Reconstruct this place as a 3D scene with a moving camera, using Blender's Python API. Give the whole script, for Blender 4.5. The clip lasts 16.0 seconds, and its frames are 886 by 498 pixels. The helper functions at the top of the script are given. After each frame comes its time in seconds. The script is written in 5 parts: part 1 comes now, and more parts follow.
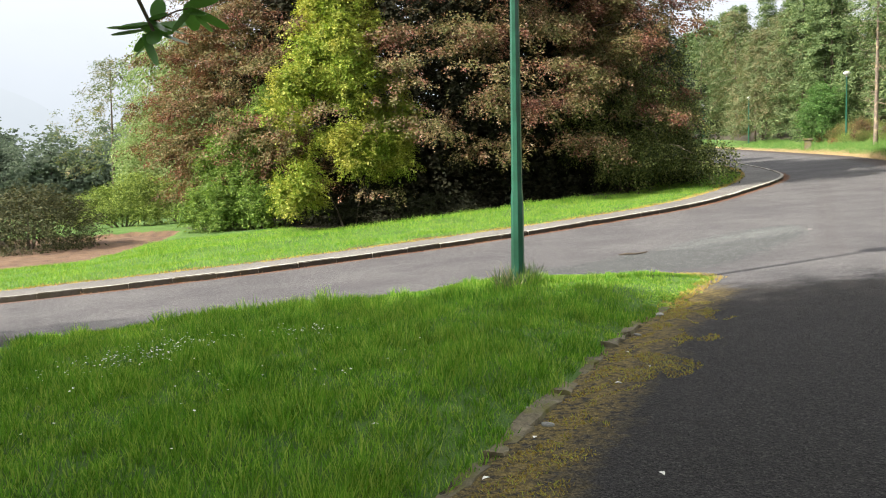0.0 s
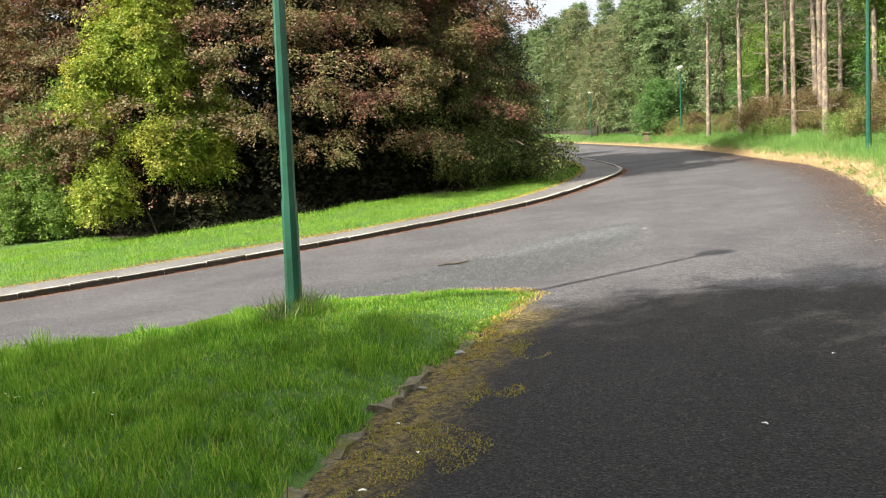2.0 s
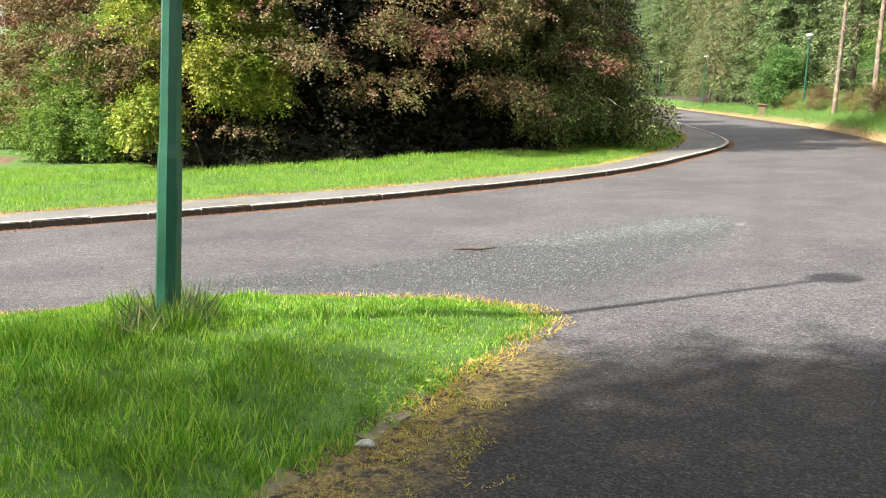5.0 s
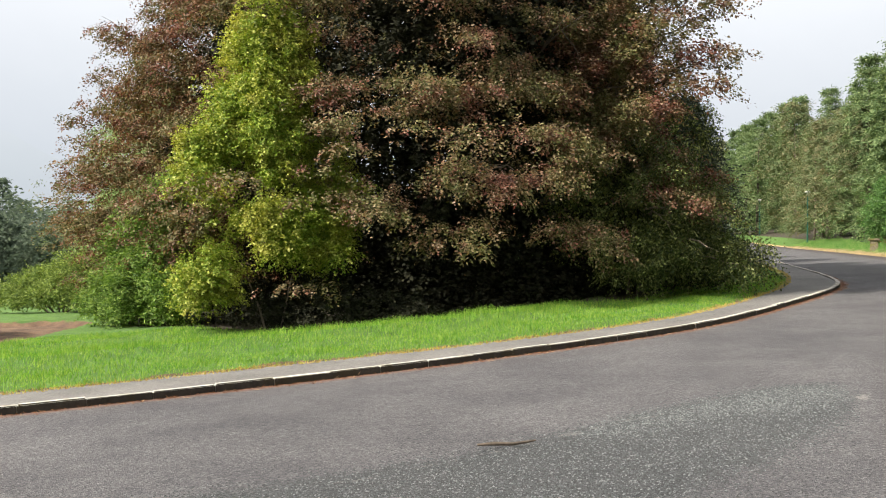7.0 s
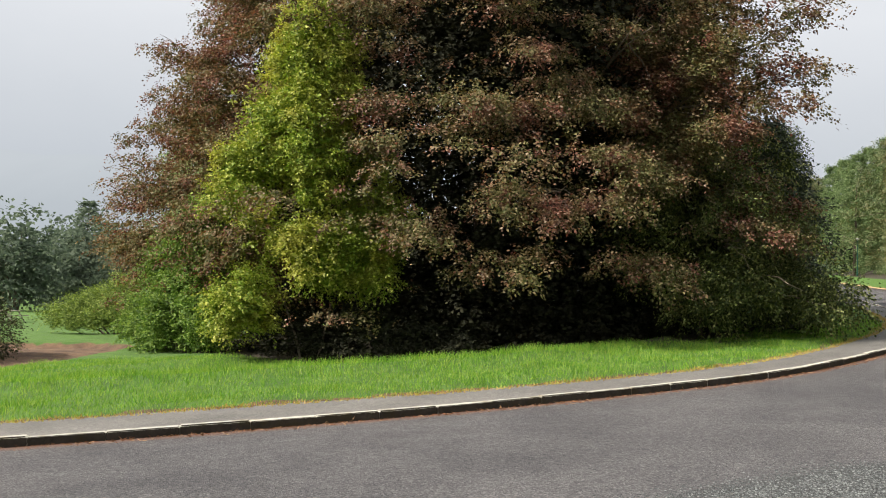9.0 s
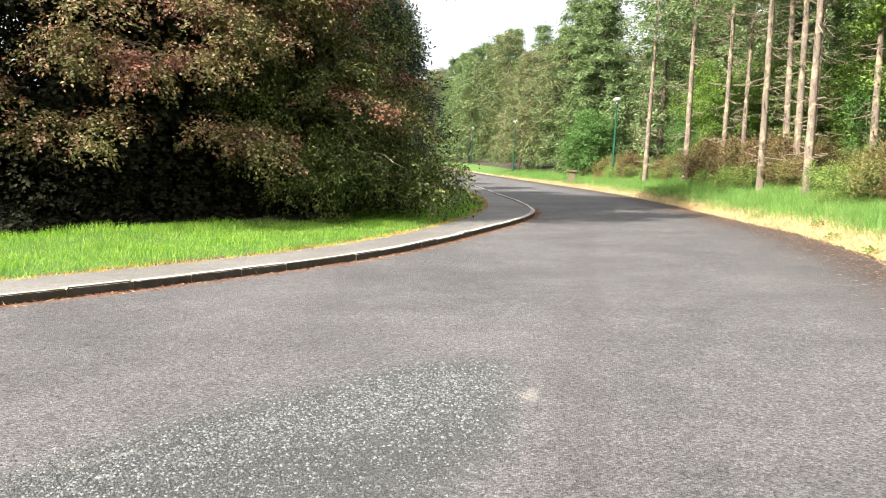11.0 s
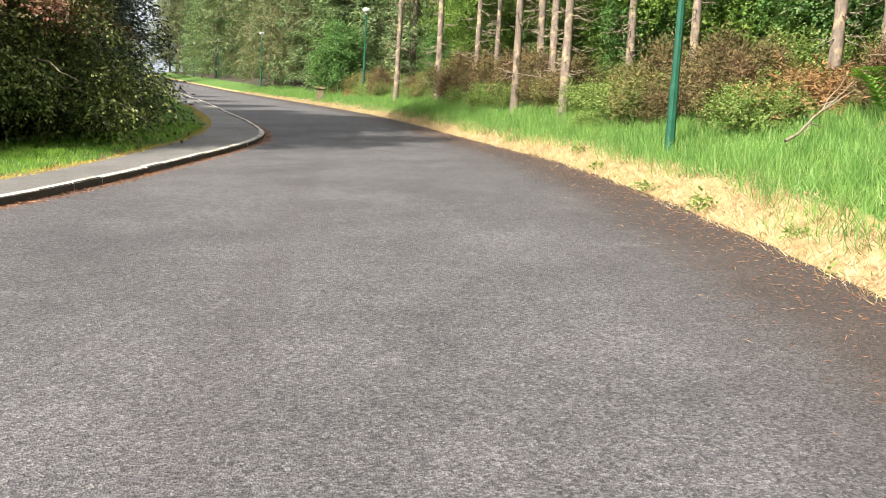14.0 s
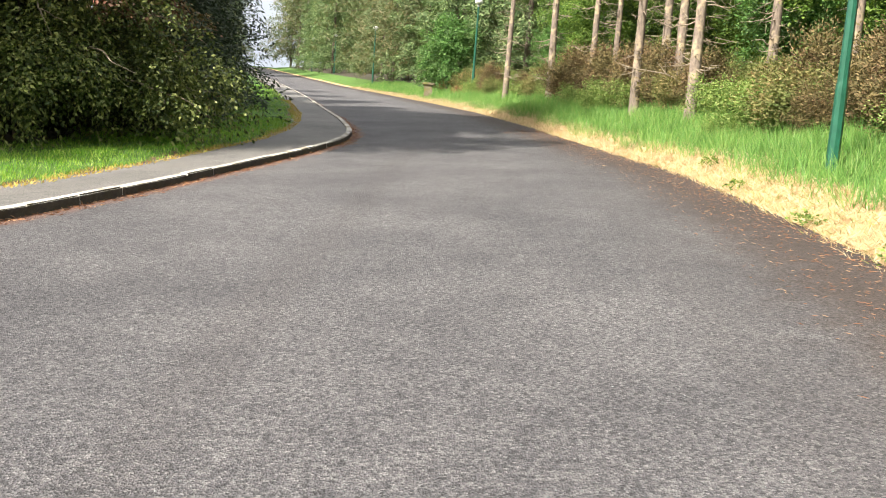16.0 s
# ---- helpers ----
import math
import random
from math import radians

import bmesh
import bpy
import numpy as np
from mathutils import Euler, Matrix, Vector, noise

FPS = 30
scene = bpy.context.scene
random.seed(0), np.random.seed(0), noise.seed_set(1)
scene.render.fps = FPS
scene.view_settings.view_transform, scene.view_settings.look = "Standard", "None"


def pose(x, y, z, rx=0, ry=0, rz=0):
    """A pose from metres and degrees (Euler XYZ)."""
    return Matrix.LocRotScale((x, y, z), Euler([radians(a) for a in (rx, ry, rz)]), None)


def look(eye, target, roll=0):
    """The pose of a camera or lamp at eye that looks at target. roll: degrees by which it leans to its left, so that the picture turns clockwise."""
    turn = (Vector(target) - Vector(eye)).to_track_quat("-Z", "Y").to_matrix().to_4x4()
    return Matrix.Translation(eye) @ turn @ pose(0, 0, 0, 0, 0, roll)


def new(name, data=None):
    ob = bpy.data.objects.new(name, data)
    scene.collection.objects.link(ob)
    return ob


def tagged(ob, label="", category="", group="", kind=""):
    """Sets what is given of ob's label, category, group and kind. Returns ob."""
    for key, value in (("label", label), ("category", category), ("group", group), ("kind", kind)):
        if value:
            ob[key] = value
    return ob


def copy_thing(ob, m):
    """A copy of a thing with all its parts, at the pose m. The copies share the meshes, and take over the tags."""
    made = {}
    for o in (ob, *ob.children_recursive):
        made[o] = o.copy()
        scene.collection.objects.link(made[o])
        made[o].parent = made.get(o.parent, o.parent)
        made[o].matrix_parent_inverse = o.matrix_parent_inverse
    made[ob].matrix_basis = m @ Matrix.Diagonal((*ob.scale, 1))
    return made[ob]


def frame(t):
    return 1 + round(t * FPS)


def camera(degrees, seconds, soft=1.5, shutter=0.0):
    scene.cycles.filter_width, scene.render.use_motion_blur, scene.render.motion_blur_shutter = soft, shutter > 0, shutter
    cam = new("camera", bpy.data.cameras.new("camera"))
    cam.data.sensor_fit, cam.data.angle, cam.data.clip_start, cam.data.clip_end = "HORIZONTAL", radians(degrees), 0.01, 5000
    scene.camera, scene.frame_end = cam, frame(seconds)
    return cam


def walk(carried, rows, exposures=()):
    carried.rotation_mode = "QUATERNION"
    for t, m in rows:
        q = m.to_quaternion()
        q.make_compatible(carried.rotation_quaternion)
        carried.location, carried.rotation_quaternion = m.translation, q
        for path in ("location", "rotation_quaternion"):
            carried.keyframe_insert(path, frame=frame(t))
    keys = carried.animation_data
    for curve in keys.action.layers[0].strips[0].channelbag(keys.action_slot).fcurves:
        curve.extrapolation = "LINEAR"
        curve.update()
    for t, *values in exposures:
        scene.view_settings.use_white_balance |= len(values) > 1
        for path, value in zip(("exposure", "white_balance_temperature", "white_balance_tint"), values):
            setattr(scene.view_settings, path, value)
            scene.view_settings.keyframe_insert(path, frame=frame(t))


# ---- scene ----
cam = camera(53.5, 16.0, 1.0)
METRES, EYE, TILT, LEAN, TURN = 20.8, 1.5, 0.0, 0.0, 21.4
ROWS = [
    (0.0, 0.0, 0.0, 0.0, -0.07, -3.5, 1.08),
    (0.5, 0.0118, 0.0283, 0.0003, -0.99, -4.69, 3.43),
    (1.0, 0.0255, 0.0555, 0.0017, -2.67, -3.5, 2.96),
    (1.5, 0.0392, 0.0813, 0.0033, -3.44, -2.49, 1.52),
    (2.0, 0.0517, 0.1066, 0.0037, -9.39, -3.95, 2.31),
    (2.5, 0.0652, 0.1304, 0.0058, -7.54, -4.18, 4.66),
    (3.0, 0.0763, 0.1591, 0.0056, -8.24, -4.6, 6.66),
    (3.5, 0.0892, 0.185, 0.0061, -6.45, -6.62, 4.32),
    (6.0, 0.1436, 0.3196, 0.0119, -2.59, -5.49, -4.53),
    (6.5, 0.1528, 0.3476, 0.0148, -0.33, -0.92, -2.68),
    (7.0, 0.1643, 0.3733, 0.0177, 3.7, 2.18, -1.09),
    (7.5, 0.1733, 0.4024, 0.0191, 7.07, 4.44, -1.69),
    (8.0, 0.1845, 0.4294, 0.0205, 10.04, 6.45, -3.75),
    (10.5, 0.2433, 0.5661, 0.017, -3.02, -1.73, -0.22),
    (11.0, 0.2608, 0.5977, 0.0168, -14.19, -2.28, -3.49),
    (11.5, 0.2808, 0.6252, 0.0188, -21.24, -1.48, -3.9),
    (12.0, 0.2982, 0.6536, 0.0194, -31.8, -4.57, -4.13),
    (12.5, 0.3158, 0.6819, 0.0216, -32.45, -4.51, -3.66),
    (13.0, 0.3327, 0.7114, 0.0232, -32.88, -5.97, -3.14),
    (13.5, 0.3524, 0.7391, 0.0255, -31.07, -6.84, -2.75),
    (14.0, 0.3693, 0.7684, 0.0274, -29.62, -6.63, -3.24),
    (14.5, 0.3892, 0.7974, 0.0294, -27.01, -6.83, -4.14),
    (15.0, 0.4086, 0.828, 0.0316, -24.29, -7.6, -4.99),
    (15.5, 0.4306, 0.8564, 0.0341, -24.15, -7.12, -3.86),
    (16.0, 0.451, 0.8847, 0.0368, -22.02, -7.33, -4.26),
]
walk(cam, [(t, pose(0, 0, EYE, TILT, LEAN, TURN) @ pose(METRES * x, METRES * y, METRES * z, 90 + pitch, roll, yaw)) for t, x, y, z, yaw, pitch, roll in ROWS],
     [(0.0, 1.3), (0.5, 1.27), (1.0, 1.54), (1.5, 1.42), (2.0, 1.27), (2.5, 1.54), (3.5, 1.58), (6.0, 1.52), (6.5, 1.42), (7.0, 1), (8.0, 0.64), (9.2, 0.72), (10.5, 1.34), (11.0, 1.64), (11.5, 1.27), (12.0, 1.16), (12.5, 1.24), (14.0, 1.3), (15.0, 1.42), (16.0, 1.42)])

# ---- world, sun ----
SUN_ELEV, SUN_AZ = 37.5, math.atan2(-0.73, -0.68)
world = bpy.data.worlds.new("world")
scene.world = world
world.use_nodes = True
wn, wl = world.node_tree.nodes, world.node_tree.links
wn.clear()
sky = wn.new("ShaderNodeTexSky")
sky.sky_type, sky.sun_disc = "NISHITA", False
sky.sun_elevation, sky.sun_rotation = radians(SUN_ELEV), SUN_AZ
sky.air_density, sky.dust_density, sky.ozone_density = 1.0, 6.0, 1.0
haze = wn.new("ShaderNodeMix")
haze.data_type = "RGBA"
haze.inputs["Factor"].default_value = 0.72
haze.inputs["B"].default_value = (7.15, 7.1, 6.95, 1)
bg, wo = wn.new("ShaderNodeBackground"), wn.new("ShaderNodeOutputWorld")
bg.inputs["Strength"].default_value = 0.115
wl.new(sky.outputs[0], haze.inputs["A"])
wl.new(haze.outputs["Result"], bg.inputs[0])
wl.new(bg.outputs[0], wo.inputs[0])
sun = new("sun", bpy.data.lights.new("sun", "SUN"))
sun.data.energy, sun.data.angle, sun.data.color = 5.0, radians(0.8), (1.0, 0.93, 0.80)
toward = Vector((0.73 * math.cos(radians(SUN_ELEV)), 0.68 * math.cos(radians(SUN_ELEV)), -math.sin(radians(SUN_ELEV))))
sun.matrix_world = look((0, 0, 60), Vector((0, 0, 60)) + toward)

# ---- materials ----
def material(name):
    m = bpy.data.materials.new(name)
    m.use_nodes = True
    n, l = m.node_tree.nodes, m.node_tree.links
    return m, n, l, n["Principled BSDF"]


def ramp(n, l, source, stops):
    r = n.new("ShaderNodeValToRGB")
    e = r.color_ramp.elements
    while len(e) < len(stops):
        e.new(0.5)
    for el, (p, c) in zip(e, stops):
        el.position, el.color = p, (*c, 1)
    l.new(source, r.inputs[0])
    return r.outputs[0]


def noise_tex(n, l, co, scale, detail=4.0, rough=0.6):
    t = n.new("ShaderNodeTexNoise")
    t.inputs["Scale"].default_value, t.inputs["Detail"].default_value, t.inputs["Roughness"].default_value = scale, detail, rough
    if co is not None:
        l.new(co, t.inputs["Vector"])
    return t.outputs["Fac"]


def voronoi(n, l, co, scale, out="Color"):
    t = n.new("ShaderNodeTexVoronoi")
    t.inputs["Scale"].default_value = scale
    l.new(co, t.inputs["Vector"])
    return t.outputs[out]


def mix(n, l, fac, a, b, mode="MIX"):
    x = n.new("ShaderNodeMix")
    x.data_type, x.blend_type = "RGBA", mode
    for sock, v in (("Factor", fac), ("A", a), ("B", b)):
        if isinstance(v, (int, float)):
            x.inputs[sock].default_value = v if sock == "Factor" else (v, v, v, 1)
        elif isinstance(v, tuple):
            x.inputs[sock].default_value = (*v, 1)
        else:
            l.new(v, x.inputs[sock])
    return x.outputs["Result"]


def maths(n, l, op, a, b=0.0, clamp=False):
    x = n.new("ShaderNodeMath")
    x.operation, x.use_clamp = op, clamp
    for i, v in enumerate((a, b)):
        if isinstance(v, (int, float)):
            x.inputs[i].default_value = v
        else:
            l.new(v, x.inputs[i])
    return x.outputs[0]


def bump(n, l, height, strength, dist, bsdf):
    b = n.new("ShaderNodeBump")
    b.inputs["Strength"].default_value, b.inputs["Distance"].default_value = strength, dist
    l.new(height, b.inputs["Height"])
    l.new(b.outputs[0], bsdf.inputs["Normal"])


def attribute(n, name):
    a = n.new("ShaderNodeAttribute")
    a.attribute_name = name
    return a.outputs["Fac"]


def place(n):
    return n.new("ShaderNodeNewGeometry").outputs["Position"]


def leaf_material(name, stops, rough=0.5, through_light=0.3, tint=(1.0, 1.0, 0.55), patches=None):
    m, n, l, b = material(name)
    geo = n.new("ShaderNodeNewGeometry")
    col = ramp(n, l, geo.outputs["Random Per Island"], stops)
    big = noise_tex(n, l, geo.outputs["Position"], 0.9, 2.0)
    if patches:
        lift = n.new("ShaderNodeMapRange")
        lift.inputs["From Min"].default_value, lift.inputs["From Max"].default_value = 0.36, 0.56
        l.new(big, lift.inputs["Value"])
        col = mix(n, l, lift.outputs[0], col, ramp(n, l, geo.outputs["Random Per Island"], patches))
    bright = n.new("ShaderNodeHueSaturation")
    l.new(col, bright.inputs["Color"])
    l.new(maths(n, l, "MULTIPLY_ADD", noise_tex(n, l, geo.outputs["Position"], 2.3, 2.0), 0.9), bright.inputs["Value"])
    bright.inputs["Value"].default_value = 1.0
    for nd in n:
        if nd.type == "MATH" and nd.operation == "MULTIPLY_ADD":
            nd.inputs[2].default_value = 0.55
    l.new(bright.outputs[0], b.inputs["Base Color"])
    b.inputs["Roughness"].default_value = rough
    b.inputs["Specular IOR Level"].default_value = 0.22
    t = n.new("ShaderNodeBsdfTranslucent")
    l.new(mix(n, l, 1.0, bright.outputs[0], tint, "MULTIPLY"), t.inputs["Color"])
    s = n.new("ShaderNodeMixShader")
    s.inputs[0].default_value = through_light
    out = n["Material Output"]
    l.new(b.outputs[0], s.inputs[1])
    l.new(t.outputs[0], s.inputs[2])
    l.new(s.outputs[0], out.inputs["Surface"])
    return m


BEECH = leaf_material("copper_beech_leaf", [(0.0, (0.052, 0.032, 0.026)), (0.45, (0.18, 0.072, 0.050)), (0.8, (0.25, 0.12, 0.085)), (1.0, (0.37, 0.28, 0.22))], 0.6, 0.28, (1.0, 0.6, 0.42),
                      [(0.0, (0.05, 0.06, 0.018)), (0.6, (0.13, 0.135, 0.045)), (1.0, (0.25, 0.20, 0.11))])
# beech leaf taken down to near black for the shade within the crown
BEECH_SHADE = leaf_material("shade_dark_beech_leaf", [(0.0, (0.014, 0.016, 0.010)), (1.0, (0.036, 0.037, 0.020))], 0.9, 0.08)
GOLD = leaf_material("golden_leaf", [(0.0, (0.15, 0.165, 0.024)), (0.4, (0.32, 0.325, 0.05)), (0.8, (0.45, 0.45, 0.09)), (1.0, (0.60, 0.57, 0.20))], 0.5, 0.3, patches=[(0.0, (0.10, 0.17, 0.018)), (0.7, (0.24, 0.32, 0.04)), (1.0, (0.46, 0.48, 0.11))])
GREEN = leaf_material("green_leaf", [(0.0, (0.055, 0.11, 0.02)), (0.6, (0.14, 0.24, 0.045)), (1.0, (0.28, 0.38, 0.10))], 0.5, 0.4)
LAUREL = leaf_material("laurel_leaf", [(0.0, (0.04, 0.095, 0.026)), (0.6, (0.095, 0.21, 0.055)), (1.0, (0.23, 0.37, 0.13))], 0.35, 0.38)
DROOP = leaf_material("drooping_leaf", [(0.0, (0.035, 0.055, 0.018)), (0.6, (0.09, 0.12, 0.032)), (1.0, (0.33, 0.36, 0.13))], 0.4, 0.32)
SPRUCE = leaf_material("spruce_needle", [(0.0, (0.055, 0.095, 0.04)), (0.6, (0.13, 0.195, 0.08)), (1.0, (0.29, 0.36, 0.17))], 0.6, 0.34, (1, 1, 0.7))
PINE = leaf_material("pine_needle", [(0.0, (0.10, 0.105, 0.055)), (0.5, (0.18, 0.165, 0.09)), (1.0, (0.29, 0.235, 0.14))], 0.7, 0.28, patches=[(0.0, (0.07, 0.11, 0.05)), (1.0, (0.17, 0.21, 0.10))])
DARKFIR = leaf_material("dark_conifer_needle", [(0.0, (0.022, 0.034, 0.022)), (1.0, (0.06, 0.08, 0.046))], 0.6, 0.15)
# pale willow green, softened further to carry some haze
WILLOW = leaf_material("pale_willow_leaf", [(0.0, (0.14, 0.21, 0.075)), (0.6, (0.20, 0.28, 0.11)), (1.0, (0.30, 0.36, 0.17))], 0.8, 0.4, (1, 1, 0.8))
# haze put into the leaf: greyed colour, translucency to flatten contrast
FARWOOD = leaf_material("haze_paled_wood_leaf", [(0.0, (0.085, 0.115, 0.085)), (0.6, (0.11, 0.145, 0.105)), (1.0, (0.15, 0.185, 0.135))], 0.9, 0.45, (1, 1, 0.9))
JUNIPER = leaf_material("juniper_leaf", [(0.0, (0.06, 0.10, 0.02)), (0.6, (0.17, 0.24, 0.05)), (1.0, (0.34, 0.42, 0.12))], 0.6, 0.25)
DARKBUSH = leaf_material("dark_bush_leaf", [(0.0, (0.026, 0.034, 0.013)), (0.7, (0.058, 0.066, 0.026)), (1.0, (0.16, 0.15, 0.07))], 0.6, 0.15)
GORSE = leaf_material("brown_gorse", [(0.0, (0.085, 0.085, 0.03)), (0.5, (0.18, 0.15, 0.06)), (1.0, (0.34, 0.26, 0.13))], 0.7, 0.25, patches=[(0.0, (0.08, 0.115, 0.03)), (1.0, (0.20, 0.22, 0.08))])
RUST = leaf_material("rust_bracken", [(0.0, (0.14, 0.075, 0.035)), (1.0, (0.33, 0.20, 0.095))], 0.8, 0.2)
HEATHER = leaf_material("brown_heather", [(0.0, (0.06, 0.04, 0.025)), (0.6, (0.15, 0.095, 0.055)), (1.0, (0.29, 0.19, 0.11))], 0.8, 0.2, patches=[(0.0, (0.07, 0.07, 0.03)), (1.0, (0.22, 0.17, 0.08))])
BRAMBLE = leaf_material("bramble_leaf", [(0.0, (0.075, 0.13, 0.03)), (0.6, (0.17, 0.26, 0.06)), (1.0, (0.34, 0.38, 0.15))], 0.6, 0.3)
LAWN = leaf_material("lawn_blade", [(0.0, (0.05, 0.16, 0.014)), (0.6, (0.145, 0.33, 0.032)), (1.0, (0.35, 0.48, 0.10))], 0.5, 0.4, (1, 1, 0.5), patches=[(0.0, (0.08, 0.20, 0.018)), (0.6, (0.19, 0.37, 0.042)), (1.0, (0.40, 0.49, 0.12))])
TALLGRASS = leaf_material("tall_grass_blade", [(0.0, (0.08, 0.18, 0.045)), (0.65, (0.125, 0.275, 0.065)), (1.0, (0.24, 0.36, 0.11))], 0.45, 0.35, (1, 1, 0.55), patches=[(0.0, (0.10, 0.21, 0.045)), (0.6, (0.165, 0.32, 0.08)), (1.0, (0.31, 0.40, 0.14))])
STRAW = leaf_material("dry_straw", [(0.0, (0.26, 0.17, 0.095)), (0.6, (0.47, 0.35, 0.215)), (1.0, (0.62, 0.52, 0.36))], 0.7, 0.25, (1, 0.95, 0.75), patches=[(0.0, (0.20, 0.24, 0.07)), (0.45, (0.40, 0.31, 0.17)), (1.0, (0.60, 0.50, 0.33))])
NEEDLE = leaf_material("fallen_needle", [(0.0, (0.12, 0.055, 0.028)), (0.6, (0.24, 0.115, 0.062)), (1.0, (0.38, 0.25, 0.15))], 0.8, 0.1)
TUFT = leaf_material("long_tuft_blade", [(0.0, (0.06, 0.11, 0.04)), (0.6, (0.13, 0.19, 0.08)), (1.0, (0.34, 0.30, 0.16))], 0.6, 0.3)
FERN = leaf_material("fern_frond", [(0.0, (0.10, 0.24, 0.03)), (1.0, (0.20, 0.38, 0.06))], 0.55, 0.3)
MOSSBLADE = leaf_material("mossy_edge_blade", [(0.0, (0.24, 0.15, 0.035)), (0.5, (0.42, 0.33, 0.07)), (1.0, (0.34, 0.40, 0.09))], 0.7, 0.25)
WITHERED = leaf_material("withered_edge_grass", [(0.0, (0.36, 0.22, 0.06)), (0.6, (0.50, 0.36, 0.11)), (1.0, (0.40, 0.42, 0.10))], 0.7, 0.25)


def bark_material(name, a, b_, flake=None):
    m, n, l, b = material(name)
    co = n.new("ShaderNodeTexCoord").outputs["Object"]
    mp = n.new("ShaderNodeMapping")
    mp.inputs["Scale"].default_value = (1, 1, 0.35)
    l.new(co, mp.inputs[0])
    f = noise_tex(n, l, mp.outputs[0], 14.0, 6.0, 0.7)
    col = ramp(n, l, f, [(0.3, a), (0.7, b_)])
    if flake:
        g = noise_tex(n, l, co, 2.1, 3.0)
        col = mix(n, l, ramp(n, l, g, [(0.52, (0, 0, 0)), (0.6, (1, 1, 1))]), col, flake)
    l.new(col, b.inputs["Base Color"])
    b.inputs["Roughness"].default_value = 0.9
    bump(n, l, f, 0.7, 0.02, b)
    return m


BARK = bark_material("brown_bark", (0.05, 0.038, 0.028), (0.14, 0.11, 0.085))
PALEBARK = bark_material("pale_spruce_bark", (0.075, 0.06, 0.048), (0.24, 0.19, 0.155), (0.30, 0.24, 0.16))
DEADWOOD = bark_material("dead_twig", (0.14, 0.11, 0.08), (0.34, 0.28, 0.21))


def asphalt_material(name, base, worn, road=True):
    m, n, l, b = material(name)
    p = place(n)
    chips = voronoi(n, l, p, 82.0)
    sep = n.new("ShaderNodeSeparateColor")
    l.new(chips, sep.inputs[0])
    chip = ramp(n, l, sep.outputs[0], [(0.0, (0.3, 0.3, 0.32)), (0.55, (0.9, 0.88, 0.91)), (0.88, (1.28, 1.27, 1.26)), (0.98, (1.75, 1.72, 1.69))])
    fine = noise_tex(n, l, p, 160.0, 3.0)
    big = noise_tex(n, l, p, 0.55, 5.0, 0.65)
    col = ramp(n, l, big, [(0.34, base), (0.64, worn)])
    coarse = n.new("ShaderNodeSeparateColor")
    l.new(voronoi(n, l, p, 52.0), coarse.inputs[0])
    col = mix(n, l, 0.6 if road else 0.3, col, ramp(n, l, coarse.outputs[1], [(0.0, (0.38, 0.38, 0.40)), (0.5, (1.0, 1.0, 1.0)), (0.92, (1.2, 1.19, 1.18)), (1.0, (1.5, 1.48, 1.45))]), "MULTIPLY")
    col = mix(n, l, 0.6, col, ramp(n, l, noise_tex(n, l, p, 7.0, 5.0, 0.7), [(0.3, (0.78, 0.78, 0.8)), (0.7, (1.2, 1.2, 1.18))]), "MULTIPLY")
    col = mix(n, l, 0.85 if road else 0.4, col, chip, "MULTIPLY")
    col = mix(n, l, 0.5, col, ramp(n, l, fine, [(0.3, (0.6, 0.6, 0.6)), (0.7, (1.4, 1.4, 1.4))]), "MULTIPLY")
    if road:
        wob = noise_tex(n, l, p, 3.1, 6.0, 0.7)
        def mask(name_, lo, hi):
            s = maths(n, l, "ADD", attribute(n, name_), maths(n, l, "MULTIPLY_ADD", wob, 0.9))
            s.node.inputs[1].links[0].from_node.inputs[2].default_value = -0.45
            r = n.new("ShaderNodeMapRange")
            r.inputs["From Min"].default_value, r.inputs["From Max"].default_value = lo, hi
            l.new(s, r.inputs["Value"])
            return r.outputs[0]
        col = mix(n, l, maths(n, l, "MULTIPLY", mask("needles", 0.2, 0.8), 0.8), col, mix(n, l, 0.6, (0.060, 0.045, 0.038), chip, "MULTIPLY"))
        col = mix(n, l, maths(n, l, "MULTIPLY", mask("gutter", 0.25, 0.9), 0.75), col, mix(n, l, 0.5, (0.17, 0.085, 0.055), chip, "MULTIPLY"))
        col = mix(n, l, maths(n, l, "MULTIPLY", mask("gravel", 0.3, 1.0), 0.75), col, mix(n, l, 0.9, (0.042, 0.045, 0.047), chip, "MULTIPLY"))
        col = mix(n, l, maths(n, l, "MULTIPLY", mask("dust", 0.5, 0.85), 0.85), col, mix(n, l, 0.5, (0.28, 0.265, 0.25), chip, "MULTIPLY"))
        col = mix(n, l, maths(n, l, "MULTIPLY", mask("track", 0.3, 0.9), 0.35), col, mix(n, l, 0.9, (0.085, 0.080, 0.082), chip, "MULTIPLY"))
        # coarse drive asphalt, its near-black tone also carrying the tree shade
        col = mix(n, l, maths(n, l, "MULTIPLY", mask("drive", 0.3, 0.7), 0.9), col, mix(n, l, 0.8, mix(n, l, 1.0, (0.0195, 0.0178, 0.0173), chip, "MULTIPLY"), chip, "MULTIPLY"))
        col = mix(n, l, maths(n, l, "MULTIPLY", maths(n, l, "MULTIPLY", mask("moss", 0.3, 0.95), ramp(n, l, noise_tex(n, l, p, 16.0, 4.0), [(0.36, (0, 0, 0)), (0.56, (1, 1, 1))])), 0.9), col, mix(n, l, 0.75, (0.20, 0.15, 0.048), chip, "MULTIPLY"))
    l.new(col, b.inputs["Base Color"])
    b.inputs["Roughness"].default_value = 0.82
    b.inputs["Specular IOR Level"].default_value = 0.25
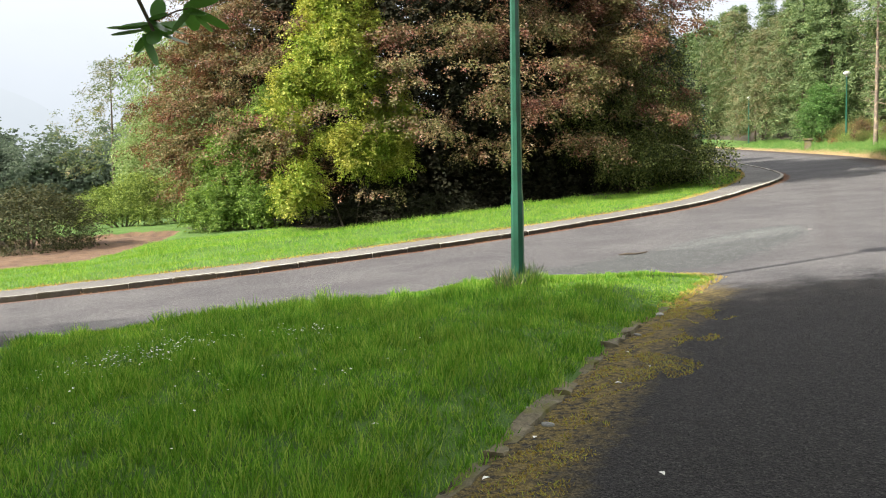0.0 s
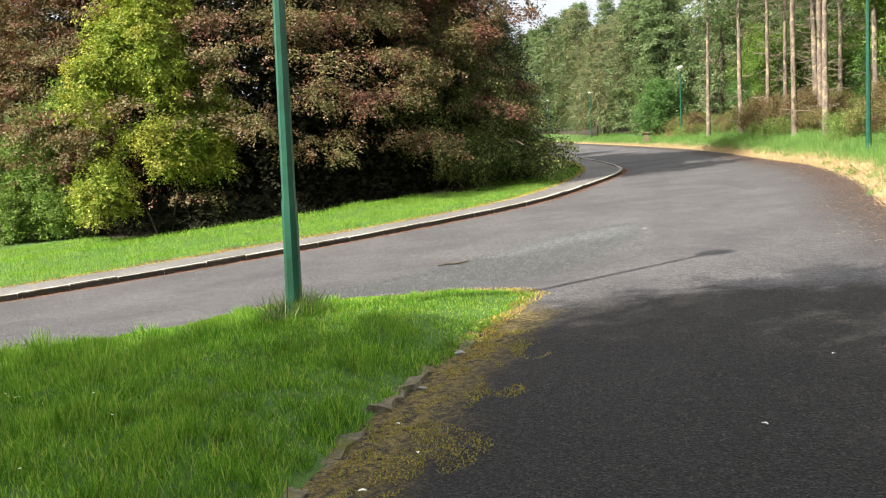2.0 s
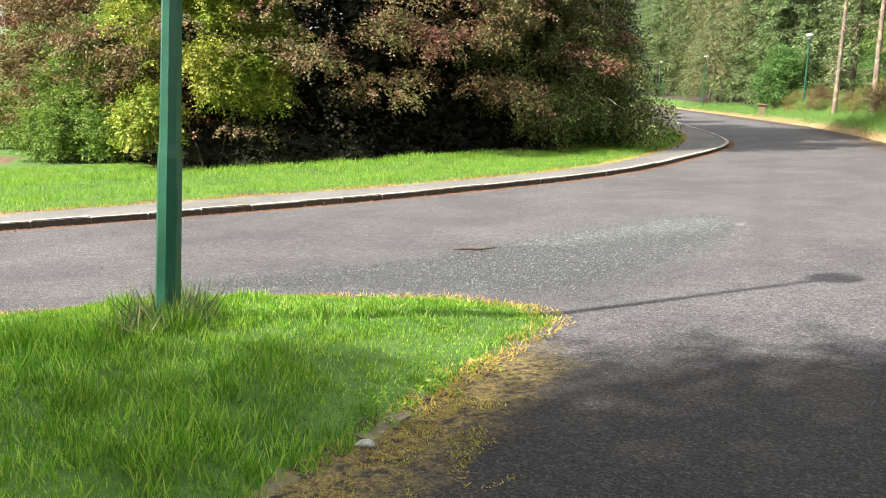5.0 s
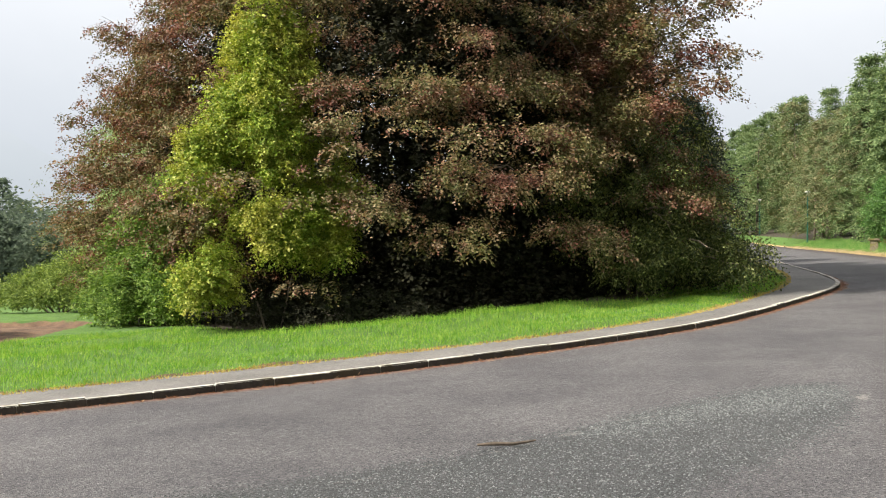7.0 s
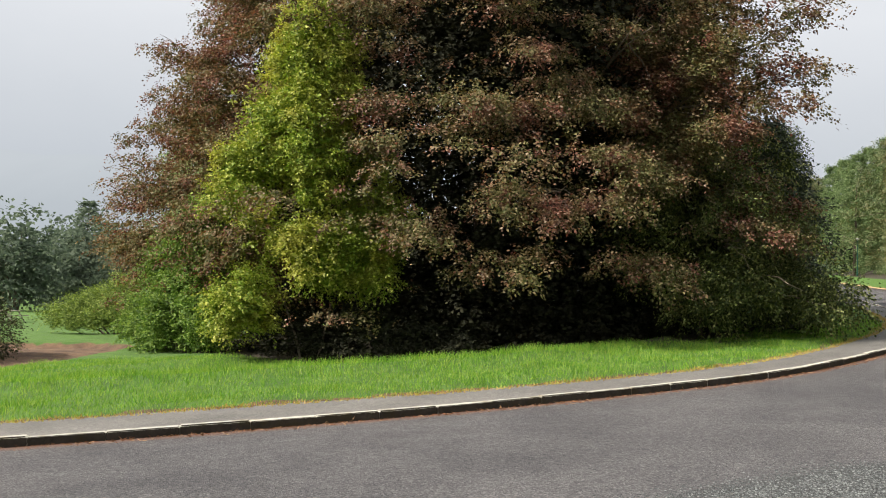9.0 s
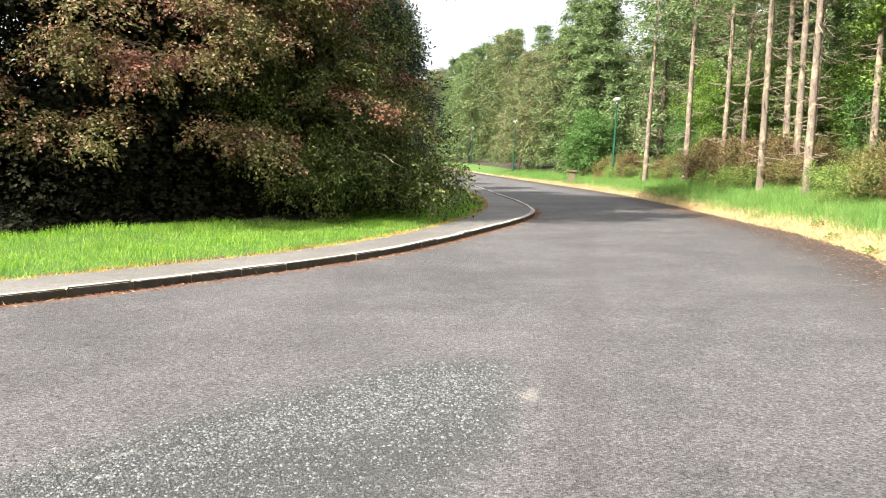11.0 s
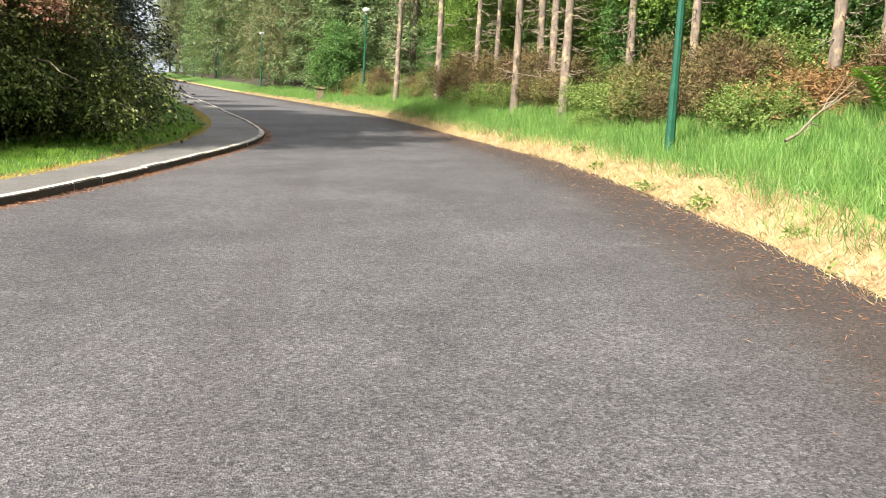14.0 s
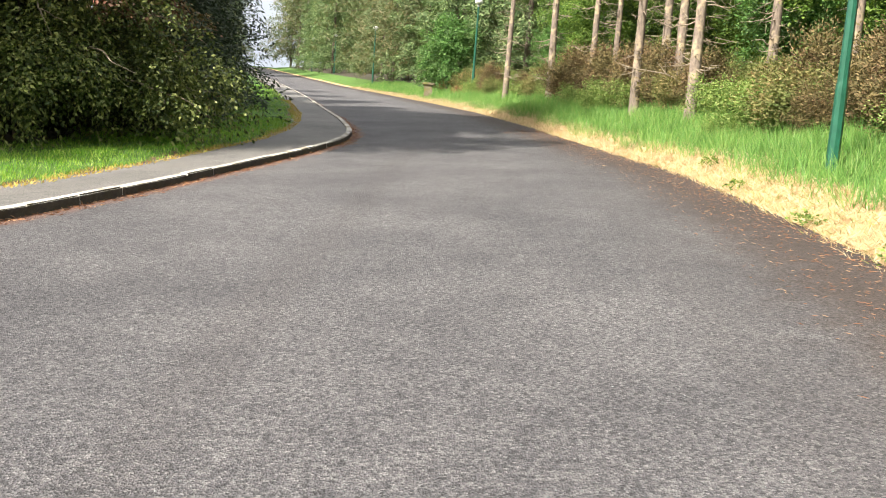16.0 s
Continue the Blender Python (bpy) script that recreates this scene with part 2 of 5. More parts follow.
    h = maths(n, l, "ADD", voronoi(n, l, p, 82.0, "Distance"), fine)
    bump(n, l, h, 0.8, 0.014, b)
    return m


ASPHALT = asphalt_material("worn_asphalt", (0.088, 0.0865, 0.092), (0.134, 0.131, 0.135))
PATH = asphalt_material("pavement_asphalt", (0.145, 0.141, 0.134), (0.207, 0.20, 0.191), False)


def stone_material(name, a, b_, scale=6.0, patches=None):
    m, n, l, b = material(name)
    p = place(n)
    f = noise_tex(n, l, p, scale, 6.0, 0.7)
    col = ramp(n, l, f, [(0.3, a), (0.7, b_)])
    if patches:
        col = mix(n, l, ramp(n, l, noise_tex(n, l, p, 3.0, 4.0), [(0.5, (0, 0, 0)), (0.62, (1, 1, 1))]), col, patches)
    info = n.new("ShaderNodeObjectInfo")
    col = mix(n, l, 1.0, col, ramp(n, l, info.outputs["Random"], [(0, (0.8, 0.8, 0.8)), (1, (1.15, 1.13, 1.1))]), "MULTIPLY")
    l.new(col, b.inputs["Base Color"])
    b.inputs["Roughness"].default_value = 0.9
    bump(n, l, noise_tex(n, l, p, 45.0, 5.0), 0.6, 0.012, b)
    return m


KERBSTONE = stone_material("weathered_kerb_concrete", (0.30, 0.285, 0.255), (0.56, 0.54, 0.50), 7.0, (0.24, 0.21, 0.16))
OLDSTONE = stone_material("mossy_old_kerb", (0.06, 0.05, 0.03), (0.22, 0.19, 0.125), 14.0, (0.12, 0.115, 0.03))
KERBFACE = stone_material("dark_kerb_face", (0.018, 0.015, 0.011), (0.06, 0.05, 0.038), 9.0, (0.035, 0.028, 0.013))
GRIT = stone_material("grey_gravel", (0.15, 0.155, 0.15), (0.34, 0.345, 0.335), 30.0)


def ground_material():
    m, n, l, b = material("turf_and_soil")
    p = place(n)
    g1, g2 = noise_tex(n, l, p, 1.3, 5.0), noise_tex(n, l, p, 60.0, 4.0)
    turf = mix(n, l, 0.7, ramp(n, l, g1, [(0.3, (0.045, 0.11, 0.012)), (0.7, (0.085, 0.17, 0.02))]), ramp(n, l, g2, [(0.3, (0.45, 0.45, 0.45)), (0.7, (1.4, 1.4, 1.4))]), "MULTIPLY")
    soil = mix(n, l, 0.8, ramp(n, l, noise_tex(n, l, p, 2.2, 5.0), [(0.3, (0.075, 0.042, 0.026)), (0.7, (0.19, 0.115, 0.068))]), ramp(n, l, g2, [(0.3, (0.5, 0.5, 0.5)), (0.7, (1.3, 1.3, 1.3))]), "MULTIPLY")
    dry = mix(n, l, 0.8, ramp(n, l, noise_tex(n, l, p, 3.1, 5.0), [(0.3, (0.32, 0.19, 0.085)), (0.7, (0.55, 0.40, 0.21))]), ramp(n, l, g2, [(0.3, (0.6, 0.6, 0.6)), (0.7, (1.3, 1.3, 1.3))]), "MULTIPLY")
    # leaf litter, its brown taken near black for the shade under the trees
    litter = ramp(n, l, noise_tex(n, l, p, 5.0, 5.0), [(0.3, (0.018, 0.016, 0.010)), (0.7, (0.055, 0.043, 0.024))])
    wob = noise_tex(n, l, p, 2.6, 4.0)
    def mask(name_):
        s = maths(n, l, "ADD", attribute(n, name_), maths(n, l, "SUBTRACT", wob, 0.5))
        r = n.new("ShaderNodeMapRange")
        r.inputs["From Min"].default_value, r.inputs["From Max"].default_value = 0.4, 0.6
        l.new(s, r.inputs["Value"])
        return r.outputs[0]
    col = mix(n, l, mask("soil"), turf, soil)
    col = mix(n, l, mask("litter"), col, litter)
    col = mix(n, l, mask("dry"), col, dry)
    l.new(col, b.inputs["Base Color"])
    b.inputs["Roughness"].default_value = 0.95
    bump(n, l, g2, 0.8, 0.03, b)
    return m


GROUND = ground_material()


def paint_material(name, col, dark, rough=0.4):
    m, n, l, b = material(name)
    p = place(n)
    f = noise_tex(n, l, p, 5.0, 6.0, 0.7)
    l.new(ramp(n, l, f, [(0.35, dark), (0.6, col)]), b.inputs["Base Color"])
    b.inputs["Roughness"].default_value = rough
    bump(n, l, noise_tex(n, l, p, 60.0, 3.0), 0.15, 0.003, b)
    return m


POLE_GREEN = paint_material("green_lamp_paint", (0.015, 0.088, 0.055), (0.010, 0.062, 0.038), 0.3)
POLE_GREY = paint_material("grey_cap_paint", (0.45, 0.46, 0.45), (0.3, 0.3, 0.29), 0.5)
LAMP_BOWL = paint_material("milky_lamp_bowl", (0.75, 0.76, 0.74), (0.6, 0.6, 0.58), 0.3)
TABLE_WOOD = bark_material("grey_table_wood", (0.22, 0.19, 0.16), (0.38, 0.34, 0.29))
WHITE = paint_material("white_petal", (0.85, 0.85, 0.8), (0.75, 0.75, 0.7), 0.6)


# ---- plan ----
KERB = [(-40, 0.5), (-28, 6.6), (-20, 10.7), (-15.3, 13.2), (-13, 14.7), (-10.6, 16.6), (-9.0, 18.45), (-7.6, 20.1), (-6.0, 22.3), (-4.35, 25.1), (-3.05, 27.6), (-2.3, 29.9), (-1.75, 32.4), (-1.25, 35.3), (-0.6, 39.1),
        (-0.2, 42.1), (-0.12, 44.4), (-0.5, 46.9), (-1.3, 51.0), (-2.6, 57.0), (-4.07, 64.2), (-5.32, 70.1), (-7.12, 78.3), (-8.88, 85.9), (-11.1, 95.2), (-13.0, 104), (-14.9, 112.2), (-17.3, 122), (-20.3, 134), (-28, 165), (-38, 200)]
PAVE = [(-40.8, 2.2), (-28.8, 8.2), (-20.9, 12.3), (-16.3, 14.8), (-14.0, 16.3), (-11.7, 18.0), (-10.2, 19.8), (-8.8, 21.55), (-7.1, 23.7), (-5.6, 26.1), (-4.45, 28.3), (-3.75, 30.3), (-3.2, 32.6), (-2.75, 35.5), (-2.45, 39.0),
        (-2.15, 42.3), (-2.05, 44.8), (-2.2, 47.4), (-2.75, 51.4), (-3.97, 57.3), (-5.44, 64.5), (-6.69, 70.4), (-8.49, 78.6), (-10.24, 86.2), (-12.46, 95.5), (-14.36, 104.3), (-16.25, 112.5), (-18.65, 122.3), (-21.65, 134.4), (-29.35, 165.4), (-39.3, 200.4)]
VERGE = [(4.0, -40), (4.2, 10), (4.75, 20), (5.3, 23), (5.75, 26), (6.2, 31), (6.38, 36), (5.98, 42), (5.4, 46.5), (4.61, 53.1), (3.81, 59.1), (2.48, 65.6), (1.21, 71.5), (-0.63, 79.7), (-2.53, 87.4), (-4.92, 96.6), (-7.05, 105.3), (-9.09, 113.6), (-11.75, 123.5), (-14.94, 135.2), (-22.8, 166), (-32.5, 201)]
ISLAND = [(-1.62, -40), (-1.62, 4), (-1.6, 7), (-1.5, 9.5), (-1.25, 11.3), (-0.95, 13.05), (-1.3, 13.45), (-2.1, 13.65), (-3.3, 13.4), (-4.5, 12.8), (-6.1, 11.75), (-8.1, 9.95), (-9.6, 8.3), (-12, 5.4), (-17, 1), (-40, -10), (-40, -40)]
BED = [(-19.6, 20.6), (-20.6, 22.9), (-21.7, 25.2), (-23.1, 28.3), (-24.8, 31.4), (-26.2, 33.6), (-28.2, 33.5), (-32, 31), (-33, 26), (-28, 21.5), (-24, 18.5)]
GRAVEL = [(-5.5, 13.3), (-3.9, 14.9), (-3.05, 15.9), (-2.3, 17.3), (-1.6, 18.7), (-0.7, 20.2), (0.0, 20.6), (0.38, 19.7), (0.4, 18.5), (0.15, 17.3), (-0.45, 15.6), (-1.0, 14.2), (-2.0, 13.9), (-3.4, 13.7)]


def segments(line, x, y):
    """The distance to a line of points and the side of it (positive: left of its way)."""
    best, side = np.full(np.shape(x), 1e9), np.zeros(np.shape(x))
    for (ax, ay), (bx, by) in zip(line[:-1], line[1:]):
        dx, dy = bx - ax, by - ay
        s = np.clip(((x - ax) * dx + (y - ay) * dy) / (dx * dx + dy * dy), 0, 1)
        d = np.hypot(x - ax - s * dx, y - ay - s * dy)
        c = dx * (y - ay) - dy * (x - ax)
        near = d < best - 1e-9
        side = np.where(near, np.sign(c), side)
        best = np.where(near, d, best)
    return best, side


def inside(poly, x, y):
    """The distance into a closed outline: positive inside."""
    ring = list(poly) + [poly[0]]
    d, _ = segments(ring, x, y)
    odd = np.zeros(np.shape(x), bool)
    for (ax, ay), (bx, by) in zip(ring[:-1], ring[1:]):
        if ay != by:
            odd ^= ((ay > y) != (by > y)) & (x < (bx - ax) * (y - ay) / (by - ay) + ax)
    return np.where(odd, d, -d)


def softplus(v, k):
    return k * np.logaddexp(0, v / k)


def smooth(a, b, v):
    s = np.clip((v - a) / (b - a), 0, 1)
    return s * s * (3 - 2 * s)


def grade(x, y):
    """The height of the carriageway's plane."""
    x, y = np.asarray(x, float), np.asarray(y, float)
    yc = np.clip(y, -40, 230)
    z = 0.086 + 0.0105 * yc + 0.043 * softplus(yc - 8.5, 2.0) + 0.021 * softplus(yc - 42, 3.0) + np.interp(yc, [42, 49, 58, 68, 80, 95, 112, 135], [0, 0.1, 0.08, 0.02, -0.09, -0.22, -0.3, -0.26])
    # the cross fall fades out where the road straightens
    z = z + 0.058 * (np.clip(x, -24, 14) - 2) * np.interp(yc, [42, 60, 90], [1.0, 0.6, 0.3])
    w = smooth(22, 44, -x - 0.27 * np.clip(y - 75, 0, 200))
    return z * (1 - w) + (-0.35) * w


def verge_gap(x, y):
    vx, vy = np.array([p[0] for p in VERGE]), np.array([p[1] for p in VERGE])
    return (np.asarray(x, float) - np.interp(y, vy, vx)) * np.interp(y, [0, 42, 60, 88, 120], [1, 1, 0.97, 0.97, 0.96])


def edges(x, y):
    d, side = segments(PAVE, x, y)
    return d * side, verge_gap(x, y), inside(ISLAND, x, y)


def terrain(x, y):
    """The height of turf, banks and soil, sunk under the road and the pavement."""
    x, y = np.asarray(x, float), np.asarray(y, float)
    a, b, c = edges(x, y)
    out = np.maximum(np.maximum(a, b), c)
    z = grade(x, y) + np.clip(out * 0.5, -0.14, 0.0)
    z = z + np.where(a > 0, 0.10 + 0.05 * smooth(0, 0.6, a), 0) * smooth(-0.02, 0.02, a)
    z = z + np.where(b > 0, 0.28 * np.interp(y, [58, 90], [1.0, 0.5]) * (np.clip(b, 0, 3.2) + 0.8 * np.clip(b - 3.2, 0, 3.5)) + 0.06 * np.clip(b - 6.7, 0, 30) + 0.25 * np.clip(b - 33, 0, 300), 0)
    z = z + np.where(c > 0, 0.16 * smooth(0, 0.9, c), 0)
    z = z + 0.12 * np.exp(-((x + 3.24) ** 2 + (y - 11.25) ** 2) / 0.8)
    z = z + np.where(out > 0.2, 0.03 * np.sin(x * 1.7 + 1.3 * np.sin(y * 0.9)) * np.sin(y * 1.4 + np.sin(x * 0.8)), 0)
    z = z + (0.16 * np.exp(-((a - 4.6) / 1.1) ** 2) - 0.30 * smooth(5.4, 7.5, a)) * smooth(-19, -15, x) * (1 - smooth(-9, -6, x)) * (1 - smooth(38, 44, y)) * (a > 0)
    z = z - 0.22 * smooth(0, 0.3, inside(BED, x, y))
    return z


def up(x, y):
    return float(terrain(np.array([x]), np.array([y]))[0])


# ---- mesh helpers ----
rng = np.random.default_rng(7)


def mesh_from(name, verts, faces, mat, smooth_shade=False):
    """A mesh from an array of points and an array of faces with the same number of corners."""
    me = bpy.data.meshes.new(name)
    verts, faces = np.asarray(verts, np.float32), np.asarray(faces, np.int32)
    k = faces.shape[1]
    me.vertices.add(len(verts))
    me.vertices.foreach_set("co", verts.ravel())
    me.loops.add(faces.size)
    me.loops.foreach_set("vertex_index", faces.ravel())
    me.polygons.add(len(faces))
    me.polygons.foreach_set("loop_start", np.arange(0, faces.size, k, dtype=np.int32))
    me.polygons.foreach_set("use_smooth", np.full(len(faces), smooth_shade))
    me.update(calc_edges=True)
    me.materials.append(mat)
    return me


def thing(name, at, label, category, group="", kind=""):
    ob = new(name)
    ob.location = at
    ob.empty_display_size = 0.2
    return tagged(ob, label, category, group, kind)


def child(name, me, parent, label=""):
    ob = new(name, me)
    ob.parent = parent
    return tagged(ob, label)


def part(name, bm, mat, parent, label=""):
    me = bpy.data.meshes.new(name)
    bm.to_mesh(me)
    bm.free()
    me.materials.append(mat)
    return child(name, me, parent, label)


def tubes(paths, sides=7):
    """Tapered tubes along paths of (x, y, z, radius): points and quads."""
    vs, fs, base = [], [], 0
    for path in paths:
        pts = np.asarray(path, float)
        p, r = pts[:, :3], pts[:, 3]
        d = np.gradient(p, axis=0)
        d /= np.linalg.norm(d, axis=1)[:, None] + 1e-9
        ref = np.array([1.0, 0, 0]) if abs(d[0, 2]) > 0.7 else np.array([0, 0, 1.0])
        u = np.cross(d, ref)
        u /= np.linalg.norm(u, axis=1)[:, None] + 1e-9
        w = np.cross(d, u)
        ang = np.linspace(0, 2 * np.pi, sides, endpoint=False)
        ring = p[:, None] + r[:, None, None] * (np.cos(ang)[None, :, None] * u[:, None] + np.sin(ang)[None, :, None] * w[:, None])
        vs.append(ring.reshape(-1, 3))
        n = len(p)
        i, j = np.meshgrid(np.arange(n - 1), np.arange(sides), indexing="ij")
        k = (j + 1) % sides
        fs.append((base + np.stack([i * sides + j, i * sides + k, (i + 1) * sides + k, (i + 1) * sides + j], -1)).reshape(-1, 4))
        base += n * sides
    return np.concatenate(vs), np.concatenate(fs)


def unit(v):
    return v / (np.linalg.norm(v, axis=-1, keepdims=True) + 1e-9)


def leaves(centres, ways, normals, length, width):
    """Pointed leaves as kites: points and quads."""
    n = len(centres)
    side = unit(np.cross(ways, normals))
    L, W = np.broadcast_to(length, n)[:, None], np.broadcast_to(width, n)[:, None]
    nn = unit(np.cross(side, ways))
    v = np.stack([centres, centres + ways * L * 0.45 + side * W * 0.5 + nn * W * 0.12, centres + ways * L, centres + ways * L * 0.45 - side * W * 0.5 + nn * W * 0.12], 1)
    return v.reshape(-1, 3), np.arange(4 * n).reshape(-1, 4)


def sprays(at, ways, per, twig, leaf, width, droop=0.3, flat=0.5, rnd=None):
    """Twigs with leaves on both sides, one for each point."""
    r = rnd or rng
    n = len(at)
    s = np.linspace(0.1, 1.0, per)[None, :, None]
    tl = twig * r.uniform(0.6, 1.25, (n, 1, 1))
    ways = unit(ways)
    pos = at[:, None] + ways[:, None] * s * tl
    pos[..., 2] -= droop * (s[..., 0] ** 2) * tl[..., 0]
    pos = pos + r.normal(0, 0.16 * twig, pos.shape)
    side = unit(np.cross(ways, np.array([0, 0, 1.0])) + 1e-4)
    sign = np.where(np.arange(per) % 2 == 0, 1.0, -1.0)[None, :, None]
    d = unit(ways[:, None] * 0.7 + side[:, None] * sign + r.normal(0, 0.45, (n, per, 3)) + np.array([0, 0, -droop]))
    nrm = unit(np.array([0, 0, flat]) + ways[:, None] * 0.5 + r.normal(0, 0.5, (n, per, 3)))
    size = leaf * r.uniform(0.65, 1.25, n * per)
    return leaves(pos.reshape(-1, 3), d.reshape(-1, 3), nrm.reshape(-1, 3), size, size * width / leaf)


def boughs(centres, ways, spread, thick, per, rnd=None):
    """Scatter points in flattened clumps round each centre; returns points and the way outward."""
    r = rnd or rng
    n = len(centres)
    off = r.normal(0, 1, (n, per, 3)) * np.array([1, 1, thick]) * (spread * r.uniform(0.6, 1.3, (n, 1, 1)))
    off = np.clip(off, -1.5 * spread, 1.5 * spread)
    off[..., 2] -= 0.22 * np.linalg.norm(off[..., :2], axis=-1)
    p = centres[:, None] + off
    w = unit(unit(off) * 0.6 + ways[:, None] + r.normal(0, 0.25, off.shape))
    return p.reshape(-1, 3), w.reshape(-1, 3)


def blob(n, centre, radii, low=-0.5, rnd=None, shell=(0.8, 1.0)):
    """Points near the skin of an ellipsoid, with the way outward."""
    r = rnd or rng
    d = unit(r.normal(0, 1, (n * 3, 3)))
    d = d[d[:, 2] > low][:n]
    k = r.uniform(*shell, len(d))[:, None]
    return np.array(centre) + d * np.array(radii) * k, unit(d / np.array(radii))


def join(*pairs):
    vs, fs, base = [], [], 0
    for v, f in pairs:
        vs.append(v)
        fs.append(f + base)
        base += len(v)
    return np.concatenate(vs), np.concatenate(fs)


# ---- ground, road, pavement ----
def axis(stops):
    out = []
    for a, b, step in stops:
        out.extend(np.arange(a, b - 1e-6, step))
    return np.array(out + [stops[-1][1]])


def sheet(xs, ys, height, keep=None):
    X, Y = np.meshgrid(xs, ys, indexing="ij")
    Z = height(X, Y)
    v = np.stack([X, Y, Z], -1).reshape(-1, 3)
    i, j = np.meshgrid(np.arange(len(xs) - 1), np.arange(len(ys) - 1), indexing="ij")
    n = len(ys)
    f = np.stack([i * n + j, (i + 1) * n + j, (i + 1) * n + j + 1, i * n + j + 1], -1).reshape(-1, 4)
    if keep is not None:
        k = keep(v[f].mean(1)[:, 0], v[f].mean(1)[:, 1])
        f = f[k]
        used, inv = np.unique(f, return_inverse=True)
        v, f = v[used], inv.reshape(-1, 4)
    return v, f


def put_attribute(me, name, values):
    me.attributes.new(name, "FLOAT", "POINT").data.foreach_set("value", np.asarray(values, np.float32))


gx = axis([(-2500, -300, 200), (-300, -60, 12), (-60, -34, 1.0), (-34, 14, 0.3), (14, 40, 1.0), (40, 200, 8), (200, 2500, 200)])
gy = axis([(-2500, -200, 200), (-200, -20, 9), (-20, 2, 1.0), (2, 48, 0.3), (48, 110, 0.8), (110, 200, 2), (200, 240, 6), (240, 3000, 200)])
gv, gf = sheet(gx, gy, terrain)
ground = new("ground", mesh_from("ground", gv, gf, GROUND, True))
tagged(ground, "mown green turf with bare soil and a dry straw verge", "ground", kind="structure")
ga, gb, gc = edges(gv[:, 0], gv[:, 1])
put_attribute(ground.data, "soil", np.maximum(smooth(-0.2, 0.3, inside(BED, gv[:, 0], gv[:, 1])), 0.9 * (np.abs(ga - 0.05) < 0.18)))
put_attribute(ground.data, "dry", np.where(gb > -0.5, 1 - smooth(0.6, 1.3, gb * (1 + 1.2 * smooth(40, 62, gv[:, 1]))), 0) * (gv[:, 1] > 15))
# ellipse under the beech where the darkened litter stands for its shade too
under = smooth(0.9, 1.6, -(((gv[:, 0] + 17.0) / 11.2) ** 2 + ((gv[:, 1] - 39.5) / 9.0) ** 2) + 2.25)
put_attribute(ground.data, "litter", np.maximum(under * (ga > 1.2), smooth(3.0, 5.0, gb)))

rx_, ry_ = axis([(-40, -24, 0.6), (-24, 8, 0.22)]), axis([(-12, 2, 0.5), (2, 50, 0.22), (50, 132, 0.6), (132, 200, 1.0)])


def on_road(x, y):
    d, side = segments(KERB, x, y)
    return (d * side < 0.3) & (verge_gap(x, y) < 0.6) & (inside(ISLAND, x, y) < 0.4)


rv, rf = sheet(rx_, ry_, lambda x, y: grade(x, y), on_road)
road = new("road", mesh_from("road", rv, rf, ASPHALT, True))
tagged(road, "worn grey asphalt road with loose chippings and needle litter", "road", kind="structure")
kd, ks = segments(KERB, rv[:, 0], rv[:, 1])
vd = -verge_gap(rv[:, 0], rv[:, 1])
isl = -inside(ISLAND, rv[:, 0], rv[:, 1])
gr = inside(GRAVEL, rv[:, 0], rv[:, 1])
put_attribute(road.data, "needles", 1 - smooth(0.1, 2.1, vd))
put_attribute(road.data, "gutter", 1 - smooth(0.05, 0.42, kd))
put_attribute(road.data, "gravel", smooth(-0.25, 0.35, gr))
put_attribute(road.data, "dust", np.exp(-((rv[:, 0] - 0.36) ** 2 / 0.03 + (rv[:, 1] - 19.5) ** 2 / 0.05)) * 0.85 + 0.66 * np.exp(-(segments([(-3.6, 14.6), (-2.6, 16.2), (-1.9, 17.6), (-1.2, 18.7)], rv[:, 0], rv[:, 1])[0] / 0.13) ** 2) + 0.4 * np.exp(-((rv[:, 0] - 0.7) ** 2 / 0.15 + (rv[:, 1] - 18.4) ** 2 / 3.0)))
# the darkened drive tone fades out along the edge of the tree shade
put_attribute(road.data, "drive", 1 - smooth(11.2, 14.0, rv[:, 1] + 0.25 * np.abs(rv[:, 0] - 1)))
track_d = np.minimum(segments([(0.72, 15), (0.78, 19.5), (0.95, 26), (1.25, 34), (1.5, 41)], rv[:, 0], rv[:, 1])[0], segments([(3.3, 17), (4.0, 25), (4.6, 33), (4.7, 40)], rv[:, 0], rv[:, 1])[0] * 0.6)
put_attribute(road.data, "track", 1 - smooth(0.08, 0.4, track_d))
put_attribute(road.data, "moss", (1.15 - smooth(0.1, 0.9, isl)) * (isl < 1.3) * (rv[:, 0] > -1.7) * (1 - smooth(11.6, 12.9, rv[:, 1])))


def resample(line, step):
    p = np.array(line, float)
    # round the corners of the outline first
    for _ in range(2):
        q = np.empty((2 * (len(p) - 1), 2))
        q[0::2], q[1::2] = p[:-1] * 0.75 + p[1:] * 0.25, p[:-1] * 0.25 + p[1:] * 0.75
        p = np.vstack([p[:1], q, p[-1:]])
    s = np.r_[0, np.cumsum(np.hypot(*np.diff(p, axis=0).T))]
    n = max(2, int(s[-1] / step) + 1)
    t = np.linspace(0, s[-1], n)
    return np.stack([np.interp(t, s, p[:, 0]), np.interp(t, s, p[:, 1])], 1)


kerb_line = resample(KERB, 0.9)
n_k = len(kerb_line)
tang = unit(np.gradient(kerb_line, axis=0))
left = np.stack([-tang[:, 1], tang[:, 0]], 1)
pave_line = resample(PAVE, 0.3)
inner = np.array([pave_line[np.argmin(np.hypot(*(pave_line - (k + 1.5 * lf)).T))] for k, lf in zip(kerb_line, left)])
cross = 6
pv = []
